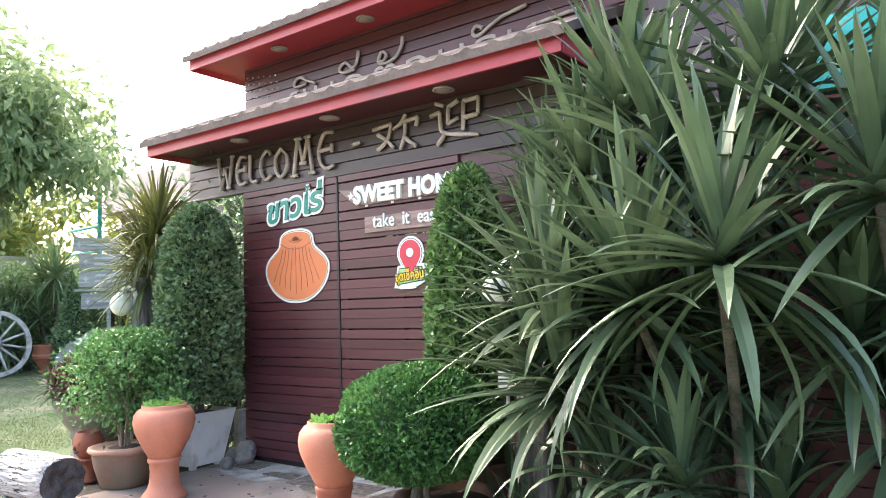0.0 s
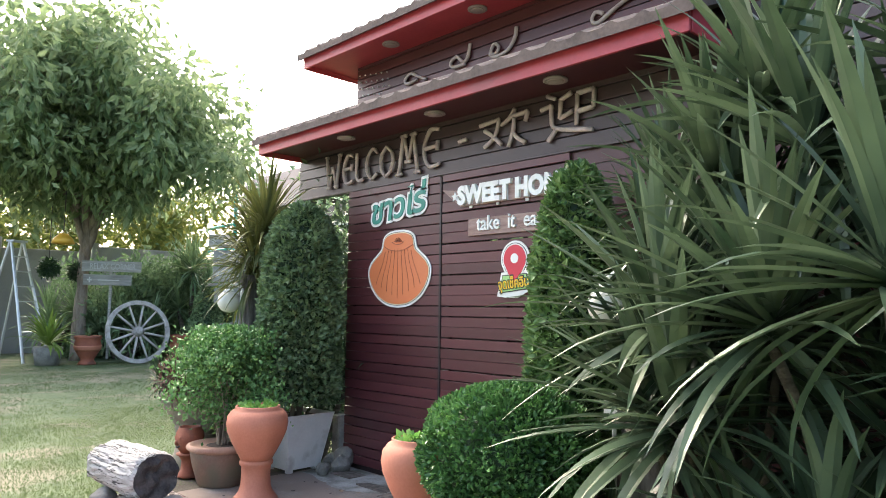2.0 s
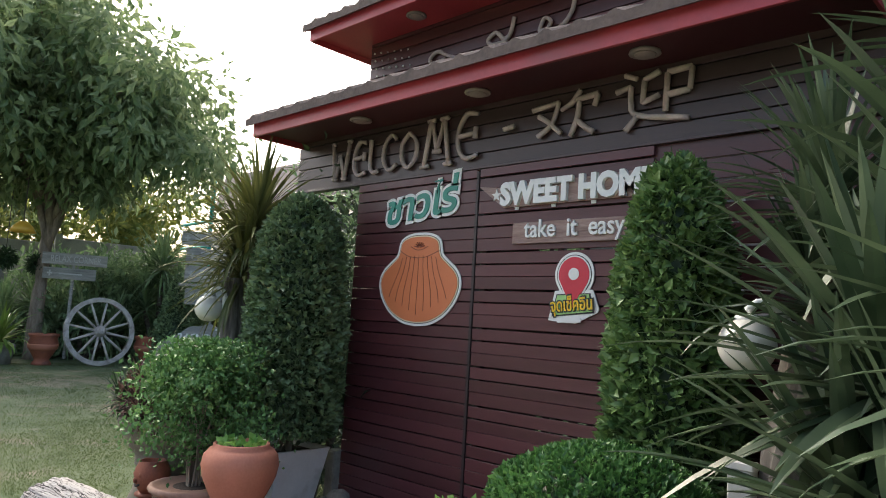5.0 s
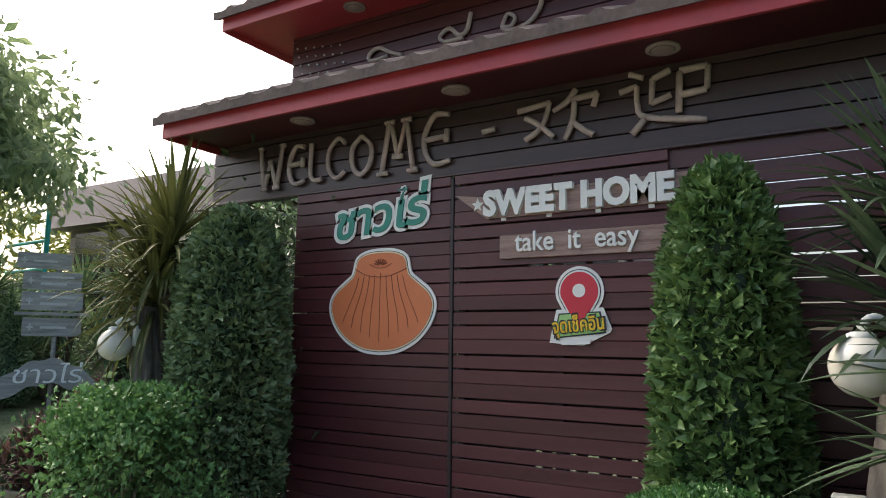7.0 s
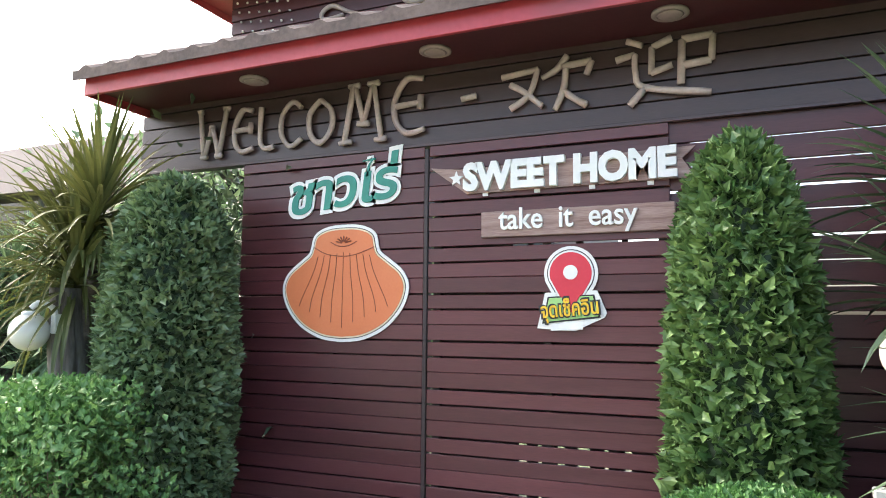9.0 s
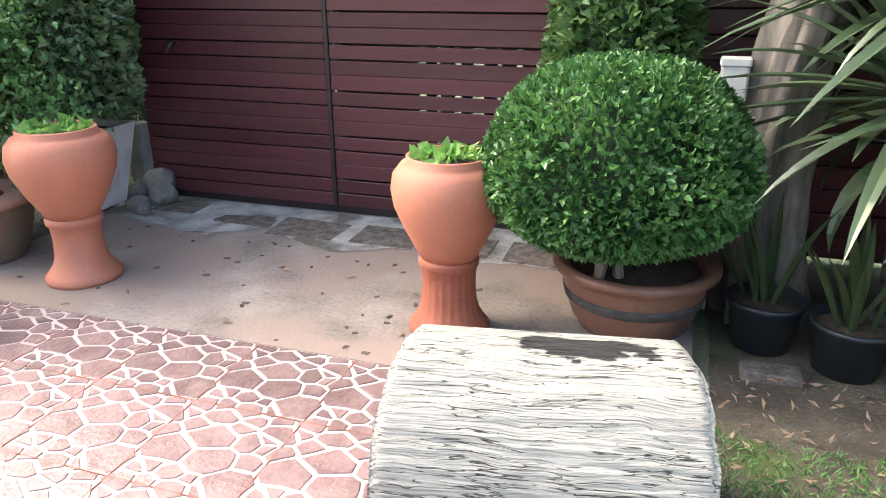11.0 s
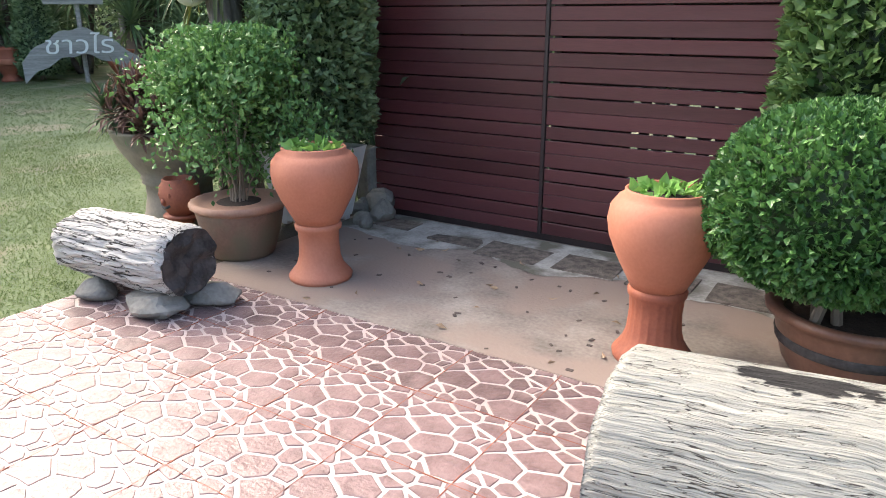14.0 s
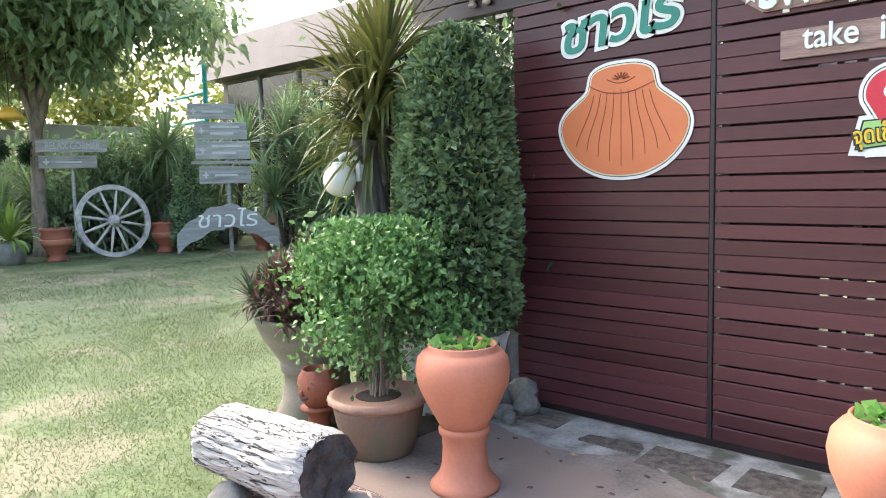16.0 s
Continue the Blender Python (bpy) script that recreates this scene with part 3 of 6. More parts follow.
side = thing("wall_side", "grey plank wall beside the gate house", "wall", kind="structure")
planks(side, 2.7, 6.2, 3.0, 4.5, 0.10, 0.25, M_SIDING, (0.010,), 0.026)
part("core", boxg(2.72, 6.2, 0.255, 0.33, 3.0, 4.5), M_DARK, side)
net = thing("shade_net", "teal green shade net stretched above the fence", "net")
V, F = [], []
for j in range(9):
    for i in range(31):
        V.append((2.75 + i * 0.11, 0.16 + 0.03 * math.sin(i * 1.1) + 0.02 * math.sin(j * 2 + i * 0.5), 2.44 + j * 0.07 - 0.02 * math.sin(i * 0.8)))
for j in range(8):
    for i in range(30):
        k = j * 31 + i
        F.append((k, k + 1, k + 32, k + 31))
part("mesh_sheet", (V, F), M_TEAL, net, smooth=True)
part("top_wire", tube([(2.75, 0.16, 3.0), (6.1, 0.16, 3.0)], 0.006, 6), M_DARK, net)


def eave(name, label, x0, x1, y0, z0, y1, z1, soff, soff_m):
    """A pent roof: wavy tiles from the eave (y0, z0) up to the wall (y1, z1), red fascia and soffit."""
    r = thing(name, label, "roof", kind="structure")
    V, F = [], []
    n = int((x1 - x0) / 0.025)
    for i in range(n + 1):
        x = x0 + (x1 - x0) * i / n
        wv = 0.026 * max(0, math.sin(2 * math.pi * x / 0.21)) ** 1.5
        for s in range(5):
            t = s / 4
            V.append((x, y0 + (y1 - y0) * t, z0 - 0.015 + (z1 - z0) * t + wv + 0.006 * (s % 2)))
        V.append((x, y0, z0 - 0.075))
        V.append((x, y1, z1 - 0.09))
    for i in range(n):
        a, b = i * 7, i * 7 + 7
        for s in range(4):
            F.append((a + s, b + s, b + s + 1, a + s + 1))
        F.append((a + 5, b + 5, b, a))
        F.append((a + 4, b + 4, b + 6, a + 6))
        F.append((a + 6, b + 6, b + 5, a + 5))
    e = n * 7
    F += [(0, 1, 2, 3, 4, 6, 5), (e + 5, e + 6, e + 4, e + 3, e + 2, e + 1, e)]
    part("tiles", (V, F), M_ROOF, r)
    part("fascia", boxg(x0 + 0.05, x1 - 0.05, y0 + 0.05, y0 + 0.075, soff, z0 - 0.048, 0.003), M_RED, r, "red painted fascia board")
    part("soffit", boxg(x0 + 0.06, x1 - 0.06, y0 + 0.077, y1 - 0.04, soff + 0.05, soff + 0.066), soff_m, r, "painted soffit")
    part("end_board", boxg(x0 + 0.045, x0 + 0.062, y0 + 0.08, y1 - 0.05, soff, z0 - 0.03, 0.002), M_RED, r)
    part("end_board", boxg(x1 - 0.062, x1 - 0.045, y0 + 0.08, y1 - 0.05, soff, z0 - 0.02, 0.002), M_RED, r)
    return r


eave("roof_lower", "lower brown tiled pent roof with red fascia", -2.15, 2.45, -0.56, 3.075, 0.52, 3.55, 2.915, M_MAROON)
eave("roof_upper", "upper brown tiled roof with red fascia", -2.22, 3.6, -0.03, 4.09, 1.2, 4.7, 3.93, M_RED)


def downlight(x, y, z):
    d = thing("downlight", "round white ceiling lamp under the red eave", "lamp", pose(x, y, z), group="lamps under the eaves")
    part("rim", lathe([(0.0, 0.012), (0.082, 0.012), (0.085, 0.0), (0.07, -0.006), (0.062, -0.002), (0.0, -0.002)], 24), M_DISC, d, smooth=True)
    part("diffuser", lathe([(0.0, -0.003), (0.06, -0.003), (0.05, -0.008), (0.0, -0.010)], 20), M_DISC, d, smooth=True)
    return d


for x in (-1.03, 0.14, 1.313):
    downlight(x, -0.235, 2.953)
for x in (-1.05, 0.1, 1.25):
    downlight(x, 0.28, 3.968)

# peeled-stick lettering on the beam: strokes in x and z
STICK = 0.017


def stick_word(name, label, strokes, x, z, sx, sz, r=STICK, y=-0.03):
    g = thing(name, label, "lettering", pose(x, y, z))
    for s in strokes:
        pts = [(px * sx, 0, pz * sz) for px, pz in s]
        if len(pts) > 2:
            pts = smooth_path(pts, 4)
        part("stick", tube(pts, r, 7, 0.5, x * 7), M_LOGWOOD, g, smooth=True)
    return g


W = [[(0.05, 1), (0.22, 0)], [(0.0, 1), (0.14, 1)], [(0.14, 0), (0.32, 0)], [(0.26, 0.05), (0.45, 0.62)], [(0.38, 0.62), (0.54, 0.62)], [(0.48, 0.6), (0.68, 0.02)], [(0.6, 0), (0.8, 0)], [(0.72, 0.04), (0.92, 1)], [(0.82, 1), (1.0, 1)]]
Ee = [[(0.95, 0.97), (0.45, 1.0), (0.08, 0.62), (0.1, 0.25), (0.45, 0.0), (1.0, 0.06)], [(0.1, 0.52), (0.85, 0.55)], [(0.85, 0.42), (0.87, 0.68)]]
Ll = [[(0.3, 1.0), (0.26, 0.25), (0.5, 0.02), (0.95, 0.04)]]
Cc = [[(0.95, 0.85), (0.6, 1.0), (0.15, 0.75), (0.1, 0.3), (0.5, 0.0), (0.98, 0.15)]]
Oo = [[(0.5, 1.0), (0.1, 0.7), (0.12, 0.25), (0.5, 0.0), (0.9, 0.3), (0.9, 0.72), (0.5, 1.0)]]
Mm = [[(0.08, 0), (0.28, 1)], [(-0.04, 0), (0.26, 0)], [(0.16, 1), (0.42, 1)], [(0.32, 0.95), (0.52, 0.32)], [(0.38, 0.3), (0.66, 0.3)], [(0.52, 0.32), (0.72, 0.95)], [(0.62, 1), (0.88, 1)], [(0.76, 1), (0.94, 0)], [(0.8, 0), (1.06, 0)]]
for ch, x, z, w, h in ((W, -1.63, 2.59, 0.25, 0.30), (Ee, -1.345, 2.60, 0.155, 0.26), (Ll, -1.175, 2.60, 0.15, 0.265), (Cc, -0.995, 2.60, 0.17, 0.27), (Oo, -0.79, 2.60, 0.19, 0.26), (Mm, -0.55, 2.585, 0.28, 0.33), (Ee, -0.215, 2.60, 0.20, 0.31)):
    stick_word("stick_letter", "letter of the word welcome built of peeled sticks", ch, x, z, w, h)["group"] = "stick lettering"
HUAN = [[(0, 0.78), (0.42, 0.86)], [(0.42, 0.86), (0.32, 0.4), (0.1, 0.12)], [(0.1, 0.62), (0.28, 0.4), (0.46, 0.12)], [(0.74, 1.05), (0.62, 0.8), (0.46, 0.66)], [(0.68, 0.84), (1.0, 0.88)], [(1.0, 0.88), (0.95, 0.62)], [(0.72, 0.8), (0.70, 0.4), (0.60, 0.02)], [(0.7, 0.38), (0.82, 0.2), (0.95, 0.05)]]
YING = [[(0.12, 1.0), (0.28, 0.9)], [(0.0, 0.72), (0.2, 0.78)], [(0.2, 0.78), (0.2, 0.5), (0.3, 0.25), (0.95, 0.08)], [(0.3, 0.25), (0.14, 0.0)], [(0.58, 0.95), (0.38, 0.85)], [(0.38, 0.85), (0.36, 0.45)], [(0.36, 0.45), (0.58, 0.55)], [(0.68, 0.9), (0.66, 0.25)], [(0.68, 0.9), (0.98, 0.92)], [(0.98, 0.92), (0.96, 0.55)], [(0.96, 0.55), (0.68, 0.52)]]
stick_word("stick_letter", "dash of peeled stick in the lettering", [[(0, 0), (1, 0.05)]], 0.205, 2.755, 0.085, 0.1)["group"] = "stick lettering"
stick_word("stick_letter", "first Chinese character of peeled sticks", HUAN, 0.435, 2.63, 0.475, 0.27)["group"] = "stick lettering"
stick_word("stick_letter", "second Chinese character of peeled sticks", YING, 1.03, 2.61, 0.46, 0.33)["group"] = "stick lettering"
greet = thing("thai_lettering", "pale Thai greeting of bent rods on the upper wall", "lettering", pose(0, 0.475, 0))
lettering("letter", "ยนดตอนรบ", 2.85, 0.34, 0.03, M_LOGWOOD, greet, pose(-1.12, 0, 3.235), fat=-0.012)
RODS = (
    [(-0.75, 3.61), (-0.85, 3.65), (-0.97, 3.71), (-1.05, 3.67), (-1.03, 3.62), (-0.88, 3.63)],
    [(-0.23, 3.63), (-0.38, 3.63), (-0.42, 3.68), (-0.34, 3.72), (-0.26, 3.65), (-0.20, 3.68), (-0.17, 3.80)],
    [(0.08, 3.63), (0.14, 3.63), (0.17, 3.68), (0.12, 3.72), (0.09, 3.68), (0.08, 3.62), (0.17, 3.60), (0.28, 3.63), (0.35, 3.71), (0.37, 3.80)],
    [(1.22, 3.66), (1.15, 3.69), (1.12, 3.63), (1.18, 3.60), (1.30, 3.66), (1.44, 3.71), (1.64, 3.74)],
    [(1.62, 3.48), (1.65, 3.55), (1.82, 3.57), (2.10, 3.59)])
for q in RODS:
    part("rod", tube(smooth_path([(x, 0, z) for x, z in q], 4), 0.017, 7, 0.3, q[0][0]), M_LOGWOOD, greet, smooth=True)
fairy = thing("string_lights", "small white string-light bulbs on the siding", "lights")
for i in range(22):
    part("bulb", moved(ico(0.010, 1), pose(-1.80 + (i % 6) * 0.09 + 0.02 * (i // 6), 0.482, 3.88 - 0.075 * (i // 6) - 0.012 * (i % 6))), M_WHITE, fairy)

# ---- signs on the gate ----


def grow(outline, d):
    n = len(outline)
    out = []
    for i in range(n):
        a, b = outline[i - 1], outline[(i + 1) % n]
        t = Vector((b[0] - a[0], b[1] - a[1])).normalized()
        out.append((outline[i][0] + t.y * d, outline[i][1] - t.x * d))
    return out


def spline2(pts, sub=6):
    P = [(x, 0, z) for x, z in pts]
    P = smooth_path(P + [P[0]], sub)[:-1]
    return [(p.x, p.z) for p in P]


hat = thing("shell_sign", "orange pleated pouch-shaped sign with a white border", "sign", pose(-0.51, -0.026, 1.77))
half = [(0.0, -0.30), (0.13, -0.285), (0.26, -0.225), (0.35, -0.13), (0.385, -0.03), (0.355, 0.045), (0.28, 0.105), (0.215, 0.155), (0.195, 0.20), (0.175, 0.265), (0.10, 0.298)]
outline = spline2(half + [(0.0, 0.305)] + [(-x, z) for x, z in half[:0:-1]], 5)
part("border", plate(grow(outline, 0.03), 0.008), M_WHITE, hat, "white outer border")
part("dark_edge", plate(grow(outline, 0.013), 0.0095), M_BLACK, hat)
part("cream_edge", plate(grow(outline, 0.009), 0.011), M_CREAM, hat)
part("face", plate(outline, 0.0135), M_ORANGE, hat)
for i in range(-4, 5):
    k = i / 4
    p = [(k * 0.17, -0.0145, 0.175 - 0.02 * abs(k)), (k * 0.20, -0.0145, 0.06), (k * 0.27, -0.0145, -0.08), (k * 0.29, -0.0145, -0.25 + 0.12 * abs(k))]
    part("pleat_line", tube(smooth_path(p, 4), 0.0020, 5), M_BROWNLINE, hat)
part("neck_line", tube(smooth_path([(-0.2, -0.0145, 0.21), (-0.1, -0.0145, 0.165), (0.05, -0.0145, 0.155), (0.2, -0.0145, 0.20)], 5), 0.0026, 5), M_BROWNLINE, hat)
for i in range(7):
    a = math.pi * (0.08 + 0.84 * i / 6)
    part("pucker", tube([(0.012 * math.cos(a), -0.0145, 0.228 + 0.008 * math.sin(a)), (0.052 * math.cos(a), -0.0145, 0.228 + 0.04 * math.sin(a))], 0.0045, 5), M_BROWNLINE, hat)
part("pucker_line", tube(smooth_path([(-0.085, -0.0145, 0.235), (-0.03, -0.0145, 0.212), (0.03, -0.0145, 0.212), (0.085, -0.0145, 0.235)], 4), 0.0026, 5), M_BROWNLINE, hat)

name_sign = thing("thai_sign", "green Thai letters on a white cut-out board", "sign", pose(-0.885, -0.026, 2.18))
lettering("border", "ชาวไร่", 0.79, 0.315, 0.008, M_WHITE, name_sign, pose(-0.012, 0, -0.036, 0, -6, 0), fat=0.085, shear=0.2)
lettering("letter", "ชาวไร่", 0.735, 0.265, 0.010, M_GREENPAINT, name_sign, pose(0.014, -0.004, -0.010, 0, -6, 0), fat=0.022, shear=0.2)

sweet = thing("wooden_sign", "pointed weathered board with white raised block letters", "sign", pose(0.03, -0.026, 2.25))
part("board", bump_mesh(plate([(0, 0.135), (0.17, 0.115), (1.36, 0.135), (1.30, 0.08), (1.36, -0.012), (0.21, -0.02)], 0.014), 0.003, 8), M_OLDBOARD, sweet)
star = []
for i in range(10):
    r = 0.042 if i % 2 == 0 else 0.018
    a = math.pi / 2 + i * math.pi / 5
    star.append((0.155 + r * math.cos(a), 0.065 + r * math.sin(a)))
part("star", plate(star, 0.008), M_WHITE, sweet, at=pose(0, -0.015, 0))
lettering("letter", "SWEET HOME", 1.08, 0.155, 0.03, M_WHITE, sweet, pose(0.20, -0.012, -0.012), fat=0.055)
for i in range(4):
    part("bracket", boxg(0.3 + i * 0.28, 0.33 + i * 0.28, -0.008, 0.0, -0.035, -0.015), M_WHITE, sweet)

easy = thing("wooden_sign", "brown plank sign with white lower-case letters", "sign", pose(0.325, -0.026, 2.0))
part("board", bump_mesh(boxg(0, 0.97, -0.016, 0, -0.005, 0.128, 0.004), 0.0025, 9), M_OLDBOARD, easy)
lettering("letter", "take  it  easy", 0.70, 0.145, 0.014, M_WHITE, easy, pose(0.10, -0.015, -0.005), fat=0.012)

pin = thing("checkin_sign", "red map-pin sign with a yellow caption panel", "sign", pose(0.795, -0.026, 1.53))
c = [(0.105 * math.cos(radians(a)), 0.27 + 0.105 * math.sin(radians(a))) for a in range(-25, 206, 11)]
drop = c + [(-0.055, 0.16), (0.0, 0.055), (0.055, 0.16)]
part("pin_border", plate(grow(drop, 0.030), 0.008), M_WHITE, pin)
part("pin_rim", plate(grow(drop, 0.014), 0.010), M_BLACK, pin)
part("pin_edge", plate(grow(drop, 0.009), 0.0115), M_WHITE, pin)
part("pin_face", plate(drop, 0.0135), M_PIN, pin, "red pin")
part("pin_eye", plate([(0.036 * math.cos(radians(a)), 0.275 + 0.036 * math.sin(radians(a))) for a in range(0, 360, 20)], 0.0155), M_WHITE, pin)
part("panel", plate([(-0.17, 0.0), (-0.05, -0.01), (0.02, -0.012), (0.165, 0.055), (0.175, 0.075), (0.13, 0.185), (-0.13, 0.175)][::1], 0.009), M_WHITE, pin, at=pose(0, -0.001, 0))
part("panel_edge", plate([(-0.145, 0.022), (0.145, 0.052), (0.115, 0.165), (-0.115, 0.155)], 0.004), M_BLACK, pin, at=pose(0, -0.0095, 0))
part("panel_face", plate([(-0.135, 0.03), (0.135, 0.06), (0.108, 0.158), (-0.108, 0.148)], 0.004), M_LIME, pin, at=pose(0, -0.012, 0))
part("caption_strip", plate([(-0.1, -0.012), (0.06, -0.004), (0.06, 0.022), (-0.1, 0.014)], 0.004), M_WHITE, pin, at=pose(0, -0.012, 0))
part("pin_tip", plate([(-0.05, 0.165), (0.0, 0.07), (0.05, 0.165)], 0.003), M_PIN, pin, at=pose(0, -0.0165, 0))
lettering("caption_shadow", "จุดเช็คอิน", 0.305, 0.135, 0.004, M_BLACK, pin, pose(-0.152, -0.017, 0.012, 0, -5, 0), fat=0.06)
lettering("caption", "จุดเช็คอิน", 0.285, 0.115, 0.004, M_YELLOW, pin, pose(-0.142, -0.020, 0.022, 0, -5, 0), fat=0.02)

# ---- potted plants by the gate ----


def soil_disc(r, z):
    return lathe([(0.0, z - 0.02), (r, z - 0.02), (r, z), (r * 0.5, z + 0.015), (0.0, z + 0.02)], 24)


def goblet(label, x, y, flute, seed, turn=0.0, tall=1.0, wide=0.80):
    """A terracotta jar on its flared pedestal, with lettuce-like plants in it."""
    rng = np.random.default_rng(seed)
    p = thing("pedestal_pot", label, "pot", pose(x, y, 0, 0, 0, turn) @ Matrix.Diagonal((wide, wide, tall, 1)), group="terracotta pots flanking the gate")
    fl = (lambda a, i: 1 + (0.045 * abs(math.sin(a * 11)) if 4 <= i <= 7 else 0)) if flute else None
    part("pedestal", lathe([(0.0, 0.0), (0.205, 0.0), (0.21, 0.02), (0.19, 0.04), (0.155, 0.075), (0.137, 0.12), (0.130, 0.20), (0.135, 0.262), (0.15, 0.272), (0.153, 0.292), (0.146, 0.305), (0.0, 0.305)], 66, fl), M_TERRADARK if flute else M_TERRA, p, smooth=True)
    part("jar", lathe([(0.0, 0.306), (0.142, 0.306), (0.175, 0.355), (0.225, 0.43), (0.268, 0.51), (0.282, 0.575), (0.270, 0.63), (0.235, 0.665), (0.205, 0.675), (0.205, 0.695), (0.197, 0.700), (0.185, 0.695), (0.183, 0.66), (0.0, 0.655)], 56), M_TERRA, p, smooth=True)
    part("soil", soil_disc(0.182, 0.672), M_EARTH, p)
    n = 46
    a, r = rng.uniform(0, 2 * math.pi, n), 0.165 * np.sqrt(rng.uniform(0, 1, n))
    pts = np.stack([r * np.cos(a), r * np.sin(a), 0.685 + 0.02 * rng.uniform(0, 1, n)], 1)
    nr = np.stack([np.cos(a) * 0.5, np.sin(a) * 0.5, np.ones(n) * 0.2], 1)
    tagged(part("seedling_growth", leaves(pts, nr, 0.085, rng, 0.45, 0.75), L_LETTUCE, p, "fresh light green leafy seedlings"), kind="stuff")
    return p


goblet("plain terracotta jar on a flared pedestal with green seedlings", -0.71, -1.21, False, 1)
goblet("terracotta jar on a fluted pedestal with green seedlings", 1.06, -1.18, True, 2, 20, 1.0, 0.765)


def shell(n, rng, prof, depth=0.16, lump=0.05, seed=0.0):
    """Points near the surface of a body of revolution; prof: (t from 0 to 1) to radius and height."""
    t, a = rng.uniform(0, 1, n), rng.uniform(0, 2 * math.pi, n)
    R, Z = np.array([prof(q) for q in t]).T
    keep = rng.uniform(0, 1, n) < np.clip(R / R.max() + 0.12, 0, 1)
    t, a, R, Z = t[keep], a[keep], R[keep], Z[keep]
    rr = R * (1 - depth * rng.uniform(0, 1, len(t)) ** 2)
    lumps = np.array([noise.noise(Vector((math.cos(q) * 2.2 + seed, math.sin(q) * 2.2, z * 5))) for q, z in zip(a, Z)])
    rr = rr * (1 + lump * lumps * 2)
    pts = np.stack([rr * np.cos(a), rr * np.sin(a), Z + lump * 0.2 * lumps], 1)
    e = 0.01
    dR = np.array([prof(min(1, q + e))[0] - prof(max(0, q - e))[0] for q in t])
    dZ = np.array([prof(min(1, q + e))[1] - prof(max(0, q - e))[1] for q in t])
    ln = np.sqrt(dR ** 2 + dZ ** 2) + 1e-6
    nr = np.stack([np.cos(a) * dZ / ln, np.sin(a) * dZ / ln, -dR / ln], 1)
    return pts, nr


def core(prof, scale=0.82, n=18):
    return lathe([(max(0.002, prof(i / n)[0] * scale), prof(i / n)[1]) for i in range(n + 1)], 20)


def column(z0, z1, r0, rm, sharp=2.0, taper=0.3):
    def prof(t):
        k = max(0.0, 1 - t ** (sharp * 2))
        return (r0 + (rm - r0) * math.sin(min(1, t * 2.2) * math.pi / 2)) * (1 - taper * t) * k ** 0.6 + 0.002, z0 + (z1 - z0) * t
    return prof


def topiary(name, label, x, y, prof, n, size, leaf, seed, base_r=0.03, z0=0.6, stems=3, narrow=0.5, depth=0.26):
    rng = np.random.default_rng(seed)
    p = thing(name, label, "bush", pose(x, y, 0, 0, 0, seed * 40))
    pts, nr = shell(n, rng, prof, depth, 0.07, seed)
    tagged(part("foliage", leaves(pts, nr, size, rng, 0.6, narrow, 0.15), leaf, p), kind="stuff")
    # dark solid core stands in for the shade deep inside the foliage
    part("shade_core", bump_mesh(core(prof, 0.80), 0.03, 6, seed), L_DARKGREEN, p)
    for i in range(stems):
        a = 2 * math.pi * i / stems
        part("stem", tube([(0.05 * math.cos(a), 0.05 * math.sin(a), z0), (0.035 * math.cos(a + 1), 0.035 * math.sin(a + 1), z0 + 0.2), (0.08 * math.cos(a), 0.08 * math.sin(a), prof(0.12)[1])], base_r * 0.7, 7), M_BARK, p)
    return p


# square white planter with the tall clipped laurel
planter = thing("white_planter", "square tapered white planter holding a clipped laurel", "planter", pose(-1.465, -0.42, 0, 0, 0, 4) @ Matrix.Diagonal((0.86, 0.86, 1, 1)))
V = []
for s, z in ((0.20, 0.03), (0.29, 0.47), (0.30, 0.50), (0.265, 0.50), (0.25, 0.44)):
    V += [(-s, -s, z), (s, -s, z), (s, s, z), (-s, s, z)]
F = [(3, 2, 1, 0)] + [(k * 4 + i, k * 4 + (i + 1) % 4, k * 4 + 4 + (i + 1) % 4, k * 4 + 4 + i) for k in range(4) for i in range(4)] + [(16, 17, 18, 19)]
part("box", (V, F), M_WHITEPOT, planter)
for sx in (-1, 1):
    for sy in (-1, 1):
        part("foot", boxg(sx * 0.16 - 0.03, sx * 0.16 + 0.03, sy * 0.16 - 0.03, sy * 0.16 + 0.03, 0, 0.03, 0.004), M_WHITEPOT, planter)
part("soil", bump_mesh(boxg(-0.25, 0.25, -0.25, 0.25, 0.43, 0.465, 0.01), 0.01, 12), M_EARTH, planter)
topiary("laurel_topiary", "tall clipped dark green laurel column in a white planter", -1.41, -0.42, column(0.60, 2.38, 0.34, 0.41, 4.2, 0.24), 13500, 0.062, L_TOPI, 3, z0=0.46, narrow=0.58)
tub = thing("round_tub", "brown clay tub behind the ball bush", "pot", pose(1.58, -0.36, 0))
part("bowl", lathe([(0, 0), (0.17, 0), (0.24, 0.34), (0.26, 0.36), (0.23, 0.36), (0.21, 0.32), (0, 0.32)], 32), M_CLAY, tub, smooth=True)
topiary("laurel_topiary", "tall clipped light green laurel cone beside the gate", 1.58, -0.36, column(0.40, 2.34, 0.28, 0.345, 4.6, 0.34), 11500, 0.062, L_TOPIR, 4, z0=0.31, narrow=0.58)


def ballprof(t):
    a = -0.42 * math.pi + t * 0.92 * math.pi
    return 0.47 * max(0.0, math.cos(a)) ** 0.85 + 0.002, 0.64 + (0.40 if a > 0 else 0.26) * math.sin(a)


